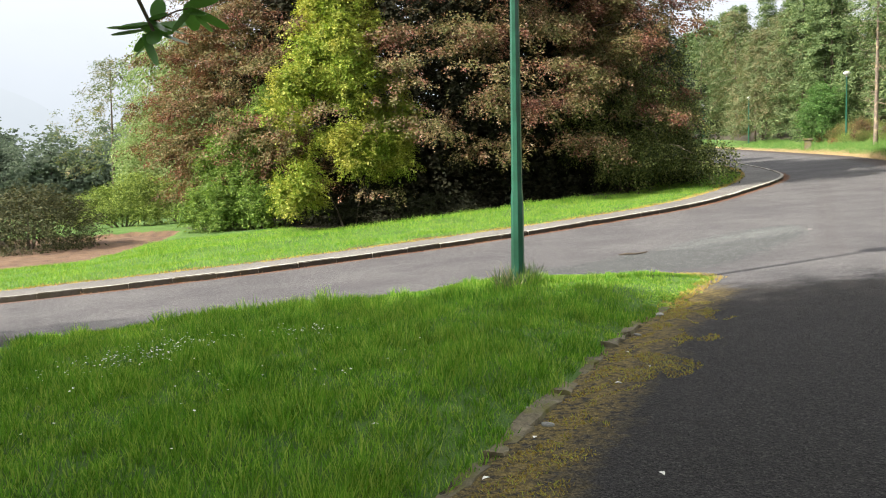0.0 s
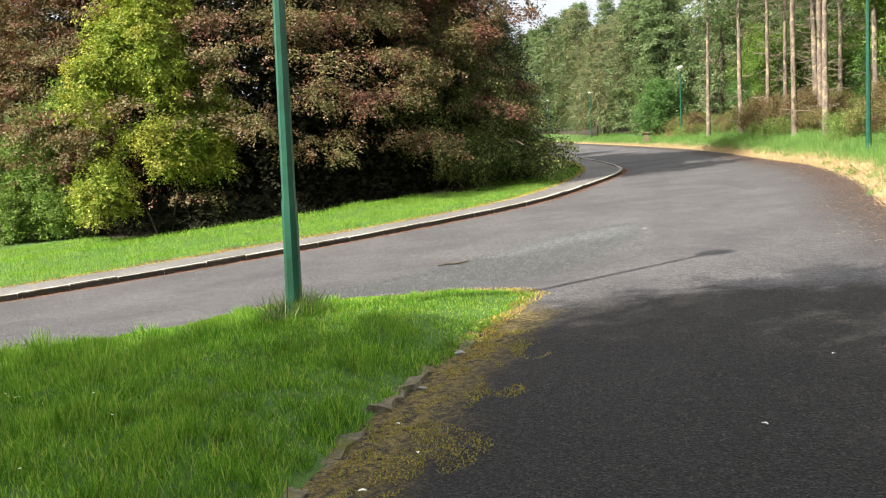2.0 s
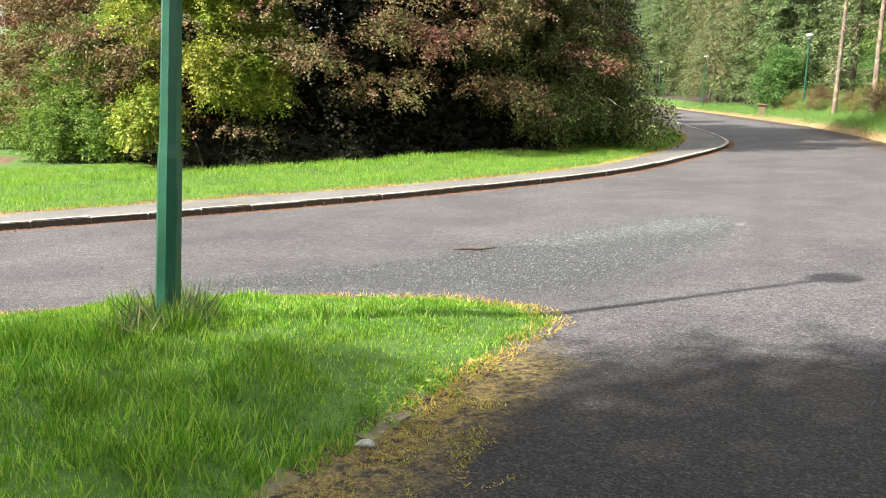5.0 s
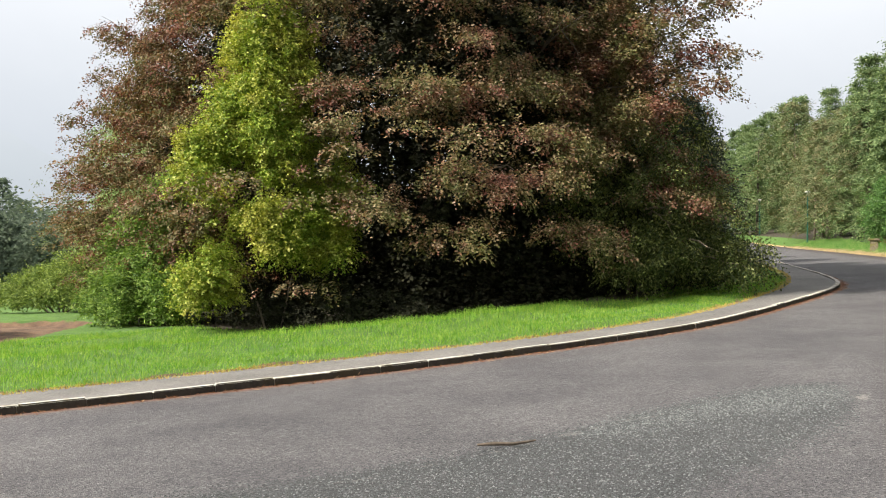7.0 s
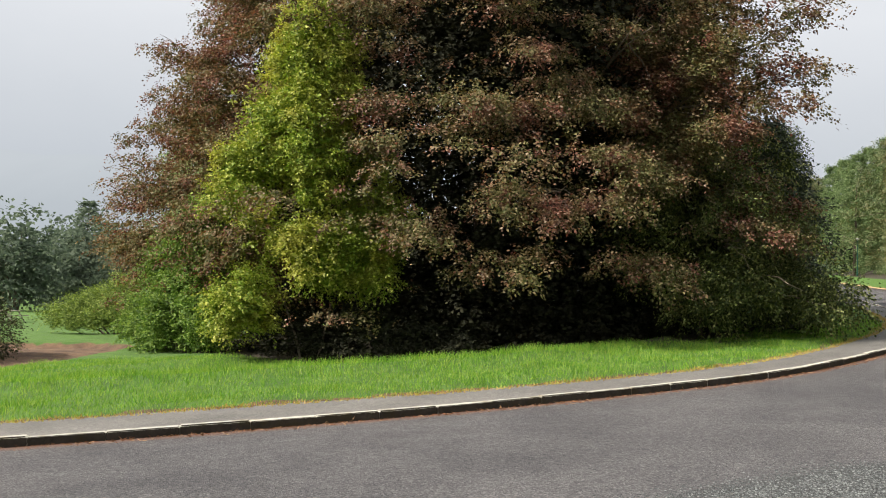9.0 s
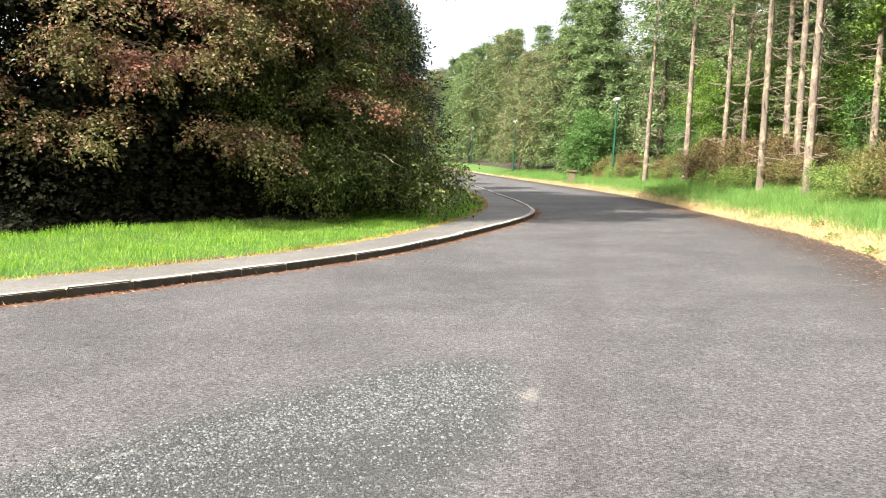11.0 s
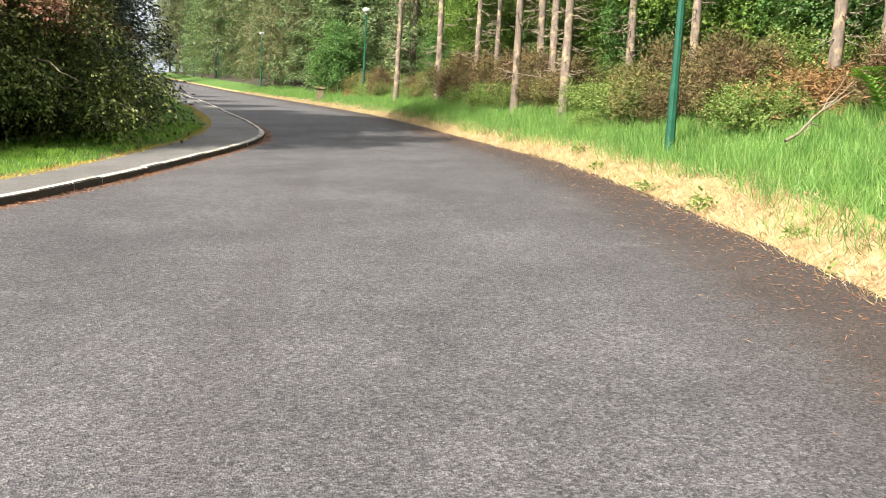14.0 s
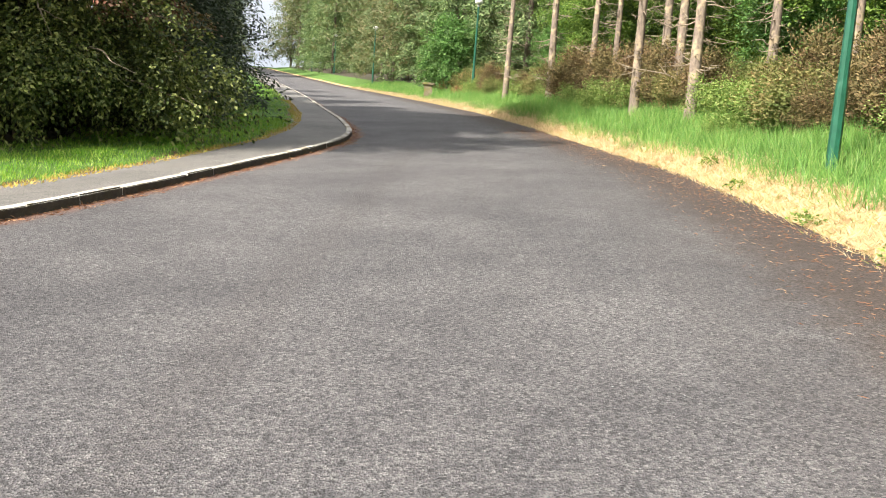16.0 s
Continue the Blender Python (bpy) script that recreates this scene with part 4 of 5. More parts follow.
# drooping tree at the bend, with long bare side branches
foliage_thing("drooping_tree", (-6.9, 39.6, up(-6.9, 39.6)), hanging([(0.2, -0.3, 3.4, 2.6, 2.5, 2.6), (1.3, -0.9, 1.5, 1.7, 1.9, 1.3), (-0.4, 0.5, 5.0, 1.9, 2.1, 2.0), (2.7, 0.0, 1.7, 0.9, 1.3, 1.0)], 6, 341, 0.2, 0.42, 1.9, 8) + [(dx, dy, dz, 0.3, 0.3, 0.5, 8) for dx, dy, dz in ((3.5, -1.2, 1.6), (4.0, -0.4, 1.9), (4.2, 0.3, 1.2), (3.2, -0.8, 2.8), (3.0, -0.2, 3.9), (2.5, 0.2, 5.2), (2.2, 0.5, 6.4), (3.7, -1.6, 0.9), (4.4, -0.6, 1.3))],
              DROOP, "drooping dark green broadleaf tree beside the footway", "tree", 0.105, 0.058, 0.40, 8, 0.03, 34, 0.9, spread=0.2, clump=9)
r_ = np.random.default_rng(134)
bare = thing("low_bough", (-6.6, 39.6, up(-6.6, 39.6)), "long bare drooping boughs of the tree at the bend", "branch")
for e in [(3.6, -1.4, 1.1), (3.9, 0.2, 1.3), (2.8, -3.0, 1.6), (3.3, -0.6, 2.6), (1.6, -3.2, 2.4), (3.7, 1.2, 0.8)]:
    pth = limb((0.2, 0.1, e[2] + 0.5), e, 0.05, 0.01, 0.15, 8, r_, 0.05)
    tw = [pth] + [limb(pth[3 + q % 5, :3], pth[3 + q % 5, :3] + np.array([r_.uniform(0.1, 0.7), r_.normal(0, 0.4), r_.uniform(-0.5, 0.1)]), 0.012, 0.004, 0, 4, r_) for q in range(6)]
    v, f = tubes(tw, 5)
    child("bough", mesh_from("bough", v, f, DEADWOOD, True), bare)
dark_fir = conifer("dark_fir", (-6.2, 45.6, up(-6.2, 45.6)), 7.8, 2.9, 0.04, DARKFIR, "dark blue-green fir behind the beech", 35, 24, 9, leaf=0.22, group="dark firs", per=24)
for x, y, size in [(-7.2, 53.6, 1.1), (-9.0, 59.5, 1.15), (-12.0, 66, 1.15), (-14.5, 74, 1.2), (-13.2, 52, 1.3), (-18.5, 86, 1.3), (-21.5, 99, 1.3), (-24.5, 112, 1.3)]:
    stand(dark_fir, x, y, 40 * x, size)
foliage_thing("bright_tree", (-9.0, 45.0, up(-9.0, 45)), [(0, 0, 5.5, 2.6, 2.4, 2.4, 120)], GREEN, "bright green broadleaf tree behind the beech", "tree", 0.14, 0.09, 0.4, 8, 0.15, 36)

# left lawn and what stands beyond it
foliage_thing("willow", (-38.2, 51, up(-38.2, 51)), [(0, 0, 8.5, 4.2, 4, 5.2, 360), (-3, 1, 4.5, 3.4, 3, 3.8, 220), (3, 0, 4.5, 3.4, 3, 4.2, 210), (5.5, 2, 8, 3.0, 3, 4.0, 170)], WILLOW, "pale green weeping tree with some haze in its colour", "tree", 0.26, 0.10, 0.8, 8, 0.2, 41, 1.0, spread=0.5, clump=9)
foliage_thing("pale_shrub", (-35.5, 45, up(-35.5, 45)), [(0, 0, 2.4, 3.2, 2.2, 2.4, 150), (-2.5, 2, 4.2, 2.2, 2, 2.6, 90)], WILLOW, "pale green bush beyond the lawn", "shrub", 0.2, 0.11, 0.5, 8, 0.1, 42)
conifer("scots_pine", (-50.5, 56.5, up(-50.5, 56.5)), 13.0, 4.2, 0.38, PINE, "open-crowned pine in the haze", 43, 10, 6, leaf=0.24, crown_power=0.45, per=34)
foliage_thing("juniper", (-34.7, 39.4, up(-34.7, 39.4)), [(-2.6, -0.8, 0.7, 1.3, 1.1, 0.22, 60), (-1.6, -0.4, 1.25, 1.5, 1.2, 0.22, 70), (-0.4, -0.9, 0.8, 1.6, 1.2, 0.22, 70), (0.2, -0.2, 1.8, 1.5, 1.2, 0.24, 70), (1.3, -0.7, 1.3, 1.4, 1.2, 0.22, 65), (2.1, -0.3, 2.2, 1.4, 1.1, 0.24, 60), (2.7, -0.9, 0.8, 1.2, 1.0, 0.22, 50), (1.0, 0.2, 2.5, 1.0, 0.9, 0.22, 40)], JUNIPER,
              "wide low golden-green juniper in flat tiers", "shrub", 0.13, 0.045, 0.34, 10, 0.05, 44, -0.1, spread=0.24, clump=8)
foliage_thing("dark_bush", (-28.8, 27.2, up(-28.8, 27.2)), [(0, 0, 0.9, 2.7, 2.5, 1.4, 190), (-3.0, -1.5, 1.2, 2.6, 2.4, 1.7, 120), (0.2, 0.4, 1.6, 1.5, 1.4, 0.8, 70)], DARKBUSH, "dark dense rounded bush on bare soil", "shrub", 0.095, 0.042, 0.34, 12, 0.08, 45, 0.4)

far_broad = foliage_thing("far_tree", (-96, 84, up(-96, 84)), [(0, 0, 7.5, 4.4, 4.0, 5.0, 60), (2.5, 0, 4.5, 3.5, 3, 4.2, 40), (-2.5, 0.5, 4.0, 3.5, 3, 3.8, 40)], FARWOOD, "green tree at the edge of a distant wood, paled for haze", "tree", 0.6, 0.38, 1.1, 5, 0.2, 51, 0.4, "distant wood", 0.8, 5)
far_fir = conifer("far_fir", (-104, 90, up(-104, 90)), 15, 4.2, 0.08, FARWOOD, "conifer in a distant wood, paled for haze", 52, 16, 5, group="distant wood", leaf=0.8)
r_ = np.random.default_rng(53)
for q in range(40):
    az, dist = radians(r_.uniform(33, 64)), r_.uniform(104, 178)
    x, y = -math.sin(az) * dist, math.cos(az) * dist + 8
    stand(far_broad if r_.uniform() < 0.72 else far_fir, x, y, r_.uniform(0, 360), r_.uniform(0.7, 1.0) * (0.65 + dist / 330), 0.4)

# ---- the wood on the bank ----
spruces = [conifer("spruce", (14 + 3 * q, 62 + 4 * q, up(14 + 3 * q, 62 + 4 * q)), 15 + q, 3.6 + 0.3 * q, 0.06 + 0.05 * q, SPRUCE, "dense green spruce on the wooded bank", 60 + q, 15, 8, group="bank spruces", leaf=0.29, crown_power=0.85, per=44) for q in range(3)]
pines = [conifer("brown_pine", (1.0 + 3.2 * q, 96 + 3 * q, up(1.0 + 3.2 * q, 96 + 3 * q)), 12 + q, 4.4, 0.22, PINE, "brownish pine with sparse needles by the road", 65 + q, 10, 7, group="roadside pines", leaf=0.29, crown_power=0.5, per=44) for q in range(2)]
stems = [conifer("bare_spruce", p + (up(*p),), 15 + q, 2.1, 0.5, SPRUCE, "tall spruce with a bare pale trunk and dead twigs", 70 + q, 12, 5, True, 0.15, "bare spruces", 0.25, 0.8, PALEBARK, 26) for q, p in enumerate([(8.33, 25.5), (8.35, 42.6), (12.3, 33.8), (8.75, 45.6)])]
bare_at = [(8.45, 24.2, 2), (10.4, 30.0, 0), (12.7, 31.2, 3), (16.8, 40.2, 1), (11.7, 34.6, 3), (13.6, 34.8, 1), (11.2, 40.4, 2), (10.5, 43.3, 0), (9.3, 49.3, 1), (8.7, 54.5, 2), (7.4, 52.0, 3), (6.6, 56.8, 0), (7.75, 46.3, 3), (14.5, 46.5, 0), (17, 36, 1), (11.0, 52, 3), (5.2, 62, 1), (12.9, 29.0, 2), (15.5, 31.5, 1), (14.3, 26.0, 0)]
r_ = np.random.default_rng(77)
for x, y, q in bare_at:
    stand(stems[q], x, y, r_.uniform(0, 360), r_.uniform(0.85, 1.12), 0.1, r_.uniform(-1.5, 1.5))
for q in range(58):
    y = r_.uniform(27, 112)
    gap = r_.uniform(9, 21) if y < 62 else r_.uniform(4.5, 20)
    x = float(np.interp(y, [p[1] for p in VERGE], [p[0] for p in VERGE])) + gap
    pick = y < 68 or r_.uniform() < 0.35
    wood_tree(spruces[q % 3] if pick else pines[q % 2], 15 + q % 3 if pick else 12 + q % 2, x, y, r_.uniform(0, 360), r_.uniform(0.75, 1.2))
for q in range(18):
    y = r_.uniform(76, 112)
    wood_tree(spruces[q % 3] if q % 2 else pines[0], 15 + q % 3 if q % 2 else 12, float(np.interp(y, [p[1] for p in VERGE], [p[0] for p in VERGE])) + r_.uniform(7, 26), y, r_.uniform(0, 360), r_.uniform(0.9, 1.25))
for q in range(13):
    y = r_.uniform(94, 122)
    wood_tree(pines[q % 2], 12 + q % 2, float(np.interp(y, [p[1] for p in VERGE], [p[0] for p in VERGE])) + r_.uniform(3.5, 12), y, r_.uniform(0, 360), r_.uniform(0.9, 1.15))
# the wood closes the view where the road bends away, lower toward the left
for q in range(64):
    az, y = r_.uniform(-2.5, 15.0), r_.uniform(118, 225)
    pick = q % 3 == 0
    wood_tree(spruces[q % 2] if pick else pines[q % 2], 15 + q % 2 if pick else 12 + q % 2, -math.tan(radians(az)) * (y - 8) + 0.4, y, r_.uniform(0, 360), 1.5)

for q in range(60):
    az, y = r_.uniform(7.5, 17), r_.uniform(203, 250)
    wood_tree(pines[q % 2] if q % 3 else spruces[0], 12 + q % 2 if q % 3 else 15, -math.tan(radians(az)) * (y - 8) + 0.4, y, r_.uniform(0, 360), 1.5)

under = [foliage_thing("understory_bush", (14, 38.5, up(14, 38.5)), hanging([(0, 0, 1.9, 1.7, 1.5, 1.9), (1.3, 0.6, 3.0, 1.3, 1.2, 1.4)], 6, 811, 0.3, 0.55, 1.0, 9), LAUREL, "glossy green understory bush below the spruces", "shrub", 0.10, 0.055, 0.32, 8, 0.03, 81, spread=0.2, clump=8, group="understory bushes"),
         foliage_thing("understory_tree", (19, 39, up(19, 39)), hanging([(0, 0, 3.6, 2.2, 2.0, 2.0), (-1, 0.6, 5.4, 1.6, 1.5, 1.5), (0.8, -0.5, 1.6, 1.6, 1.4, 1.4)], 5, 821, 0.3, 0.6, 0.9, 9), GREEN, "bright green young broadleaf tree in the wood", "tree", 0.10, 0.065, 0.36, 8, 0.03, 82, spread=0.22, clump=8, group="understory bushes")]
for q in range(38):
    y = 24 + q * 1.4 + r_.uniform(-0.8, 0.8)
    x = float(np.interp(y, [p[1] for p in VERGE], [p[0] for p in VERGE])) + r_.uniform(6.0, 13)
    stand(under[0 if r_.uniform() < 0.6 else 1], x, y, r_.uniform(0, 360), r_.uniform(0.7, 1.3), 0.1)
foliage_thing("laurel", (2.6, 77.5, up(2.6, 77.5)), [(0, 0, 1.7, 1.45, 1.3, 1.7, 100), (0.2, 0, 3.3, 1.3, 1.2, 1.3, 80)], LAUREL, "round dark green evergreen bush by the stone pier", "shrub", 0.13, 0.07, 0.34, 12, 0.06, 83)

scrub = [foliage_thing("gorse", (9.0, 37.5, up(9.0, 37.5)), hanging([(0, 0, 0.45, 0.85, 0.75, 0.55), (0.5, 0.2, 0.75, 0.5, 0.5, 0.5)], 40, 841, 0.12, 0.28, 1.3, 5), GORSE, "brown and olive gorse bush on the bank", "shrub", 0.085, 0.034, 0.22, 7, 0.008, 84, -0.1, spread=0.13, clump=6, group="bank scrub"),
         foliage_thing("bramble", (8.9, 38.6, up(8.9, 38.6)), hanging([(0, 0, 0.4, 0.85, 0.7, 0.5)], 60, 851, 0.1, 0.26, 1.1, 5), BRAMBLE, "tangled light green bramble on the bank", "shrub", 0.055, 0.036, 0.22, 8, 0.008, 85, spread=0.13, clump=6, group="bank scrub"),
         foliage_thing("dead_bracken", (10.6, 28.6, up(10.6, 28.6)), [(0, 0, 0.3, 0.8, 0.6, 0.4, 40)], RUST, "dry rust-brown bracken heap under the trunks", "shrub", 0.12, 0.03, 0.26, 8, 0.015, 86, group="bank scrub"),
         foliage_thing("heather", (9.6, 35.4, up(9.6, 35.4)), hanging([(0, 0, 0.65, 0.7, 0.6, 0.7)], 70, 861, 0.08, 0.2, 2.4, 5), HEATHER, "tall brown upright heather on the bank", "shrub", 0.09, 0.028, 0.24, 7, 0.007, 87, -0.5, spread=0.1, clump=7, group="bank scrub")]
for q in range(100):
    y = 25 + q * 0.55 + r_.uniform(-0.4, 0.4)
    gap = r_.uniform(2.4, 6.2) if y > 31 else r_.uniform(4.5, 8.5)
    x = float(np.interp(y, [p[1] for p in VERGE], [p[0] for p in VERGE])) + gap
    k_ = r_.uniform()
    stand(scrub[0 if k_ < 0.3 else (1 if k_ < 0.82 else (2 if k_ < 0.88 else 3))], x, y, r_.uniform(0, 360), r_.uniform(0.55, 1.0), 0.05)
for x, y in [(10.1, 27.4), (10.6, 33.0), (11.3, 33.8), (11.0, 32.3), (12.1, 32.2), (9.9, 32.6), (12.2, 28.4)]:
    stand(scrub[2], x, y, r_.uniform(0, 360), r_.uniform(0.8, 1.2), 0.05)
for x, y, size in [(9.9, 36.0, 0.9), (9.4, 34.4, 0.8), (10.6, 35.2, 0.8), (9.6, 38.2, 1.0), (8.6, 46.0, 1.0), (8.2, 48.2, 1.1), (7.7, 51.0, 1.1), (7.0, 54.5, 1.2), (9.0, 43.6, 0.9)]:
    stand(scrub[3], x, y, r_.uniform(0, 360), size, 0.05)
for x, y, size in [(11.8, 36.8, 1.0), (12.8, 37.6, 1.4), (11.2, 38.4, 1.0), (13.5, 35.8, 1.1), (9.5, 39.8, 0.7), (10.8, 41.5, 0.9), (8.2, 39.0, 0.6), (9.1, 45.0, 0.8), (7.4, 49.5, 0.8)]:
    stand(scrub[1], x, y, r_.uniform(0, 360), size, 0.1)

def verge_plant(name, x, y, size, mat_, seed, label, lf=0.11, wd=0.07):
    return foliage_thing(name, (x, y, up(x, y)), [(0, 0, 0.06 * size, 0.11 * size, 0.10 * size, 0.07 * size, int(8 * size) + 2)], mat_, label, "plant", lf * 0.45, wd * 0.42, 0.07, 5, 0.003, seed, 0.2, "verge weeds", 0.05, 4)


for q, (x, y, size) in enumerate([(6.42, 33.2, 1.0), (6.15, 30.1, 0.9), (6.0, 27.9, 1.3), (5.4, 24.2, 0.8), (5.62, 21.7, 1.2), (5.35, 20.75, 1.9), (6.9, 36.0, 1.1), (5.9, 25.6, 0.8), (5.55, 22.9, 0.9)]):
    verge_plant("verge_weed", x, y, size, BRAMBLE if q % 3 else GREEN, 150 + q, "small green weed growing in the dry verge")
for q, (x, y, size) in enumerate([(-1.42, 10.4, 0.9), (-1.3, 10.85, 0.8), (-1.15, 11.5, 0.6)]):
    verge_plant("edge_weed", x, y, size, LAWN, 165 + q, "dark green weed at the lawn's edge", 0.09, 0.035)


def fern(x, y, seed):
    r = np.random.default_rng(seed)
    ob = thing("fern", (x, y, up(x, y)), "bright green bracken fern beneath a trunk", "fern", "ferns")
    for q in range(8):
        a = 6.283 * q / 8 + r.normal(0, 0.2)
        s_ = np.linspace(0.1, 1, 16)
        L = r.uniform(0.7, 1.0)
        p = np.stack([np.cos(a) * s_ * L * 0.85, np.sin(a) * s_ * L * 0.85, 0.75 * np.sin(s_ * 1.9)], 1)
        w = unit(np.gradient(p, axis=0))
        side = unit(np.cross(w, [0, 0, 1.0]))
        ln = 0.30 * np.sin(np.pi * (0.12 + 0.86 * s_)) + 0.03
        got = [leaves(p, unit(sg * side + 0.35 * w), unit(np.tile([0, 0, 1.0], (16, 1)) + 0.1 * r.normal(0, 1, (16, 3))), ln, 0.075) for sg in (-1, 1)]
        v, f = join(*got)
        child("frond", mesh_from("frond", v, f, FERN), ob)
    return ob


for q, (x, y) in enumerate([(10.2, 29.4), (10.8, 29.0), (9.8, 29.9), (10.6, 28.4)]):
    fern(x, y, 170 + q)
r_ = np.random.default_rng(180)
for x, y, dx, dy in [(7.9, 29.4, 1.7, 1.5), (10.2, 32.3, 1.7, 0.3), (9.2, 44, -2.4, 0.6)]:
    br_ = thing("fallen_branch", (x, y, up(x, y) + 0.28), "dead fallen branch lying across the bank", "branch", "fallen branches")
    main = limb((0, 0, 0), (dx, dy, 0.75), 0.026, 0.008, 0.08, 7, r_)
    v, f = tubes([main] + [limb(main[2 + q % 4, :3], main[2 + q % 4, :3] + r_.normal(0, 0.35, 3) + np.array([0.2, 0.1, 0.1]), 0.013, 0.004, 0, 4, r_) for q in range(7)], 6)
    child("wood", mesh_from("wood", v, f, DEADWOOD, True), br_)

# ---- trees behind the walker that shade the drive ----
SHADE = [(-5.2, 0.9, 7.5, 4.6, 4.4, 4.4), (-11.3, -0.8, 6.9, 4.4, 4.2, 4.5), (-17.5, -2.4, 7.0, 5.0, 4.8, 4.5), (2.6, -3.0, 9.8, 4.6, 4.4, 4.7), (-8, -7, 8, 5, 5, 5), (9, -7, 10, 5, 5, 5)]
for q, (x, y, z, ax, ay, az) in enumerate(SHADE):
    foliage_thing("shade_tree", (x, y - 1.5, up(x, y - 1.5)), [(0, 1.5, z - up(x, y), ax, ay, az, 430)], LAUREL, "leathery-leaved evergreen tree overhanging the drive", "tree", 0.24, 0.12, 0.6, 8, 0.2, 90 + q, group="drive trees", spread=0.5, clump=6, floor=4.4)

# ---- lamp posts ----
def lamp_post(x, y, label):
    ob = thing("lamp_post", (x, y, up(x, y) - 0.1), label, "lamp post", "green lamp posts")
    def column(rs, sides=8):
        bm = bmesh.new()
        rings = []
        for z, r in rs:
            rings.append([bm.verts.new((r * math.cos(6.2832 * (k + 0.5) / sides), r * math.sin(6.2832 * (k + 0.5) / sides), z)) for k in range(sides)])
        for a, b in zip(rings[:-1], rings[1:]):
            for k in range(sides):
                bm.faces.new((a[k], a[(k + 1) % sides], b[(k + 1) % sides], b[k]))
        bm.faces.new(rings[-1])
        bm.faces.new(rings[0][::-1])
        return bm
    part("base_column", column([(-0.3, 0.092), (1.25, 0.082), (1.34, 0.075)]), POLE_GREEN, ob)
    part("shaft", column([(1.33, 0.073), (3.0, 0.064), (4.95, 0.050)]), POLE_GREEN, ob)
    part("collar", column([(4.93, 0.06), (4.98, 0.075), (5.04, 0.075), (5.08, 0.05)], 12), POLE_GREY, ob)
    part("lamp_bowl", column([(5.06, 0.10), (5.09, 0.19), (5.14, 0.235), (5.20, 0.24)], 16), LAMP_BOWL, ob, "milky lamp bowl")
    part("cap", column([(5.20, 0.25), (5.24, 0.245), (5.30, 0.16), (5.33, 0.05)], 16), POLE_GREY, ob, "shallow grey cap")
    bm = bmesh.new()
    bmesh.ops.create_cube(bm, size=1)
    bmesh.ops.scale(bm, vec=(0.006, 0.055, 0.42), verts=bm.verts)
    bmesh.ops.translate(bm, vec=(0.0765, 0, 0.85), verts=bm.verts)
    part("access_door", bm, POLE_GREEN, ob)
    return ob


for x, y in [(-3.30, 11.12), (7.68, 33.0), (4.02, 71.0), (-3.95, 103.0), (-12.16, 143.0), (-17.6, 160.0)]:
    lamp_post(x, y, "green painted octagonal steel lamp post with a shallow round head")

# ---- stone pier by the laurel ----
pier = thing("stone_pier", (1.5, 74.2, up(1.5, 74.2) - 0.1), "low weathered stone pier with a flat cap", "pier")
for nm, sx, sy, z0, z1 in (("shaft", 0.5, 0.5, 0, 0.85), ("cap", 0.72, 0.72, 0.85, 0.99)):
    bm = bmesh.new()
    bmesh.ops.create_cube(bm, size=1)
    bmesh.ops.scale(bm, vec=(sx, sy, z1 - z0), verts=bm.verts)
    bmesh.ops.translate(bm, vec=(0, 0, (z0 + z1) / 2), verts=bm.verts)
    bmesh.ops.bevel(bm, geom=list(bm.edges), offset=0.025, segments=2, affect="EDGES")
    part(nm, bm, OLDSTONE, pier)

# ---- broken kerb along the drive ----
old_kerb = thing("old_kerb", (0, 0, 0), "broken sunken kerb stones half grown over at the lawn's edge", "kerb", kind="structure")
y = 2.4
while y < 10.3:
    ln = rng.uniform(0.35, 0.95)
    xk = float(np.interp(y + ln / 2, [4, 7, 9.5, 11.3], [-1.62, -1.6, -1.5, -1.25]))
    bm = bmesh.new()
    bmesh.ops.create_cube(bm, size=1)
    bmesh.ops.scale(bm, vec=(0.13, ln, 0.15), verts=bm.verts)
    bmesh.ops.subdivide_edges(bm, edges=list(bm.edges), cuts=4, use_grid_fill=True)
    for v_ in bm.verts:
        v_.co += Vector(noise.noise_vector(v_.co * 5 + Vector((0, y * 3, 0)))) * 0.045 + Vector(noise.noise_vector(v_.co * 17 + Vector((0, y * 3, 0)))) * 0.022
    k = part("kerb_stone", bm, OLDSTONE, old_kerb)
    k.location = (xk + rng.uniform(-0.03, 0.03), y + ln / 2, float(grade(xk, y)) + rng.uniform(-0.062, -0.028))
    k.rotation_euler = (rng.uniform(-0.02, 0.02), rng.uniform(-0.06, 0.06), rng.uniform(-0.04, 0.04))
    y += ln + rng.uniform(0.0, 0.05) + (0.5 if 8.8 < y < 9.2 else 0)

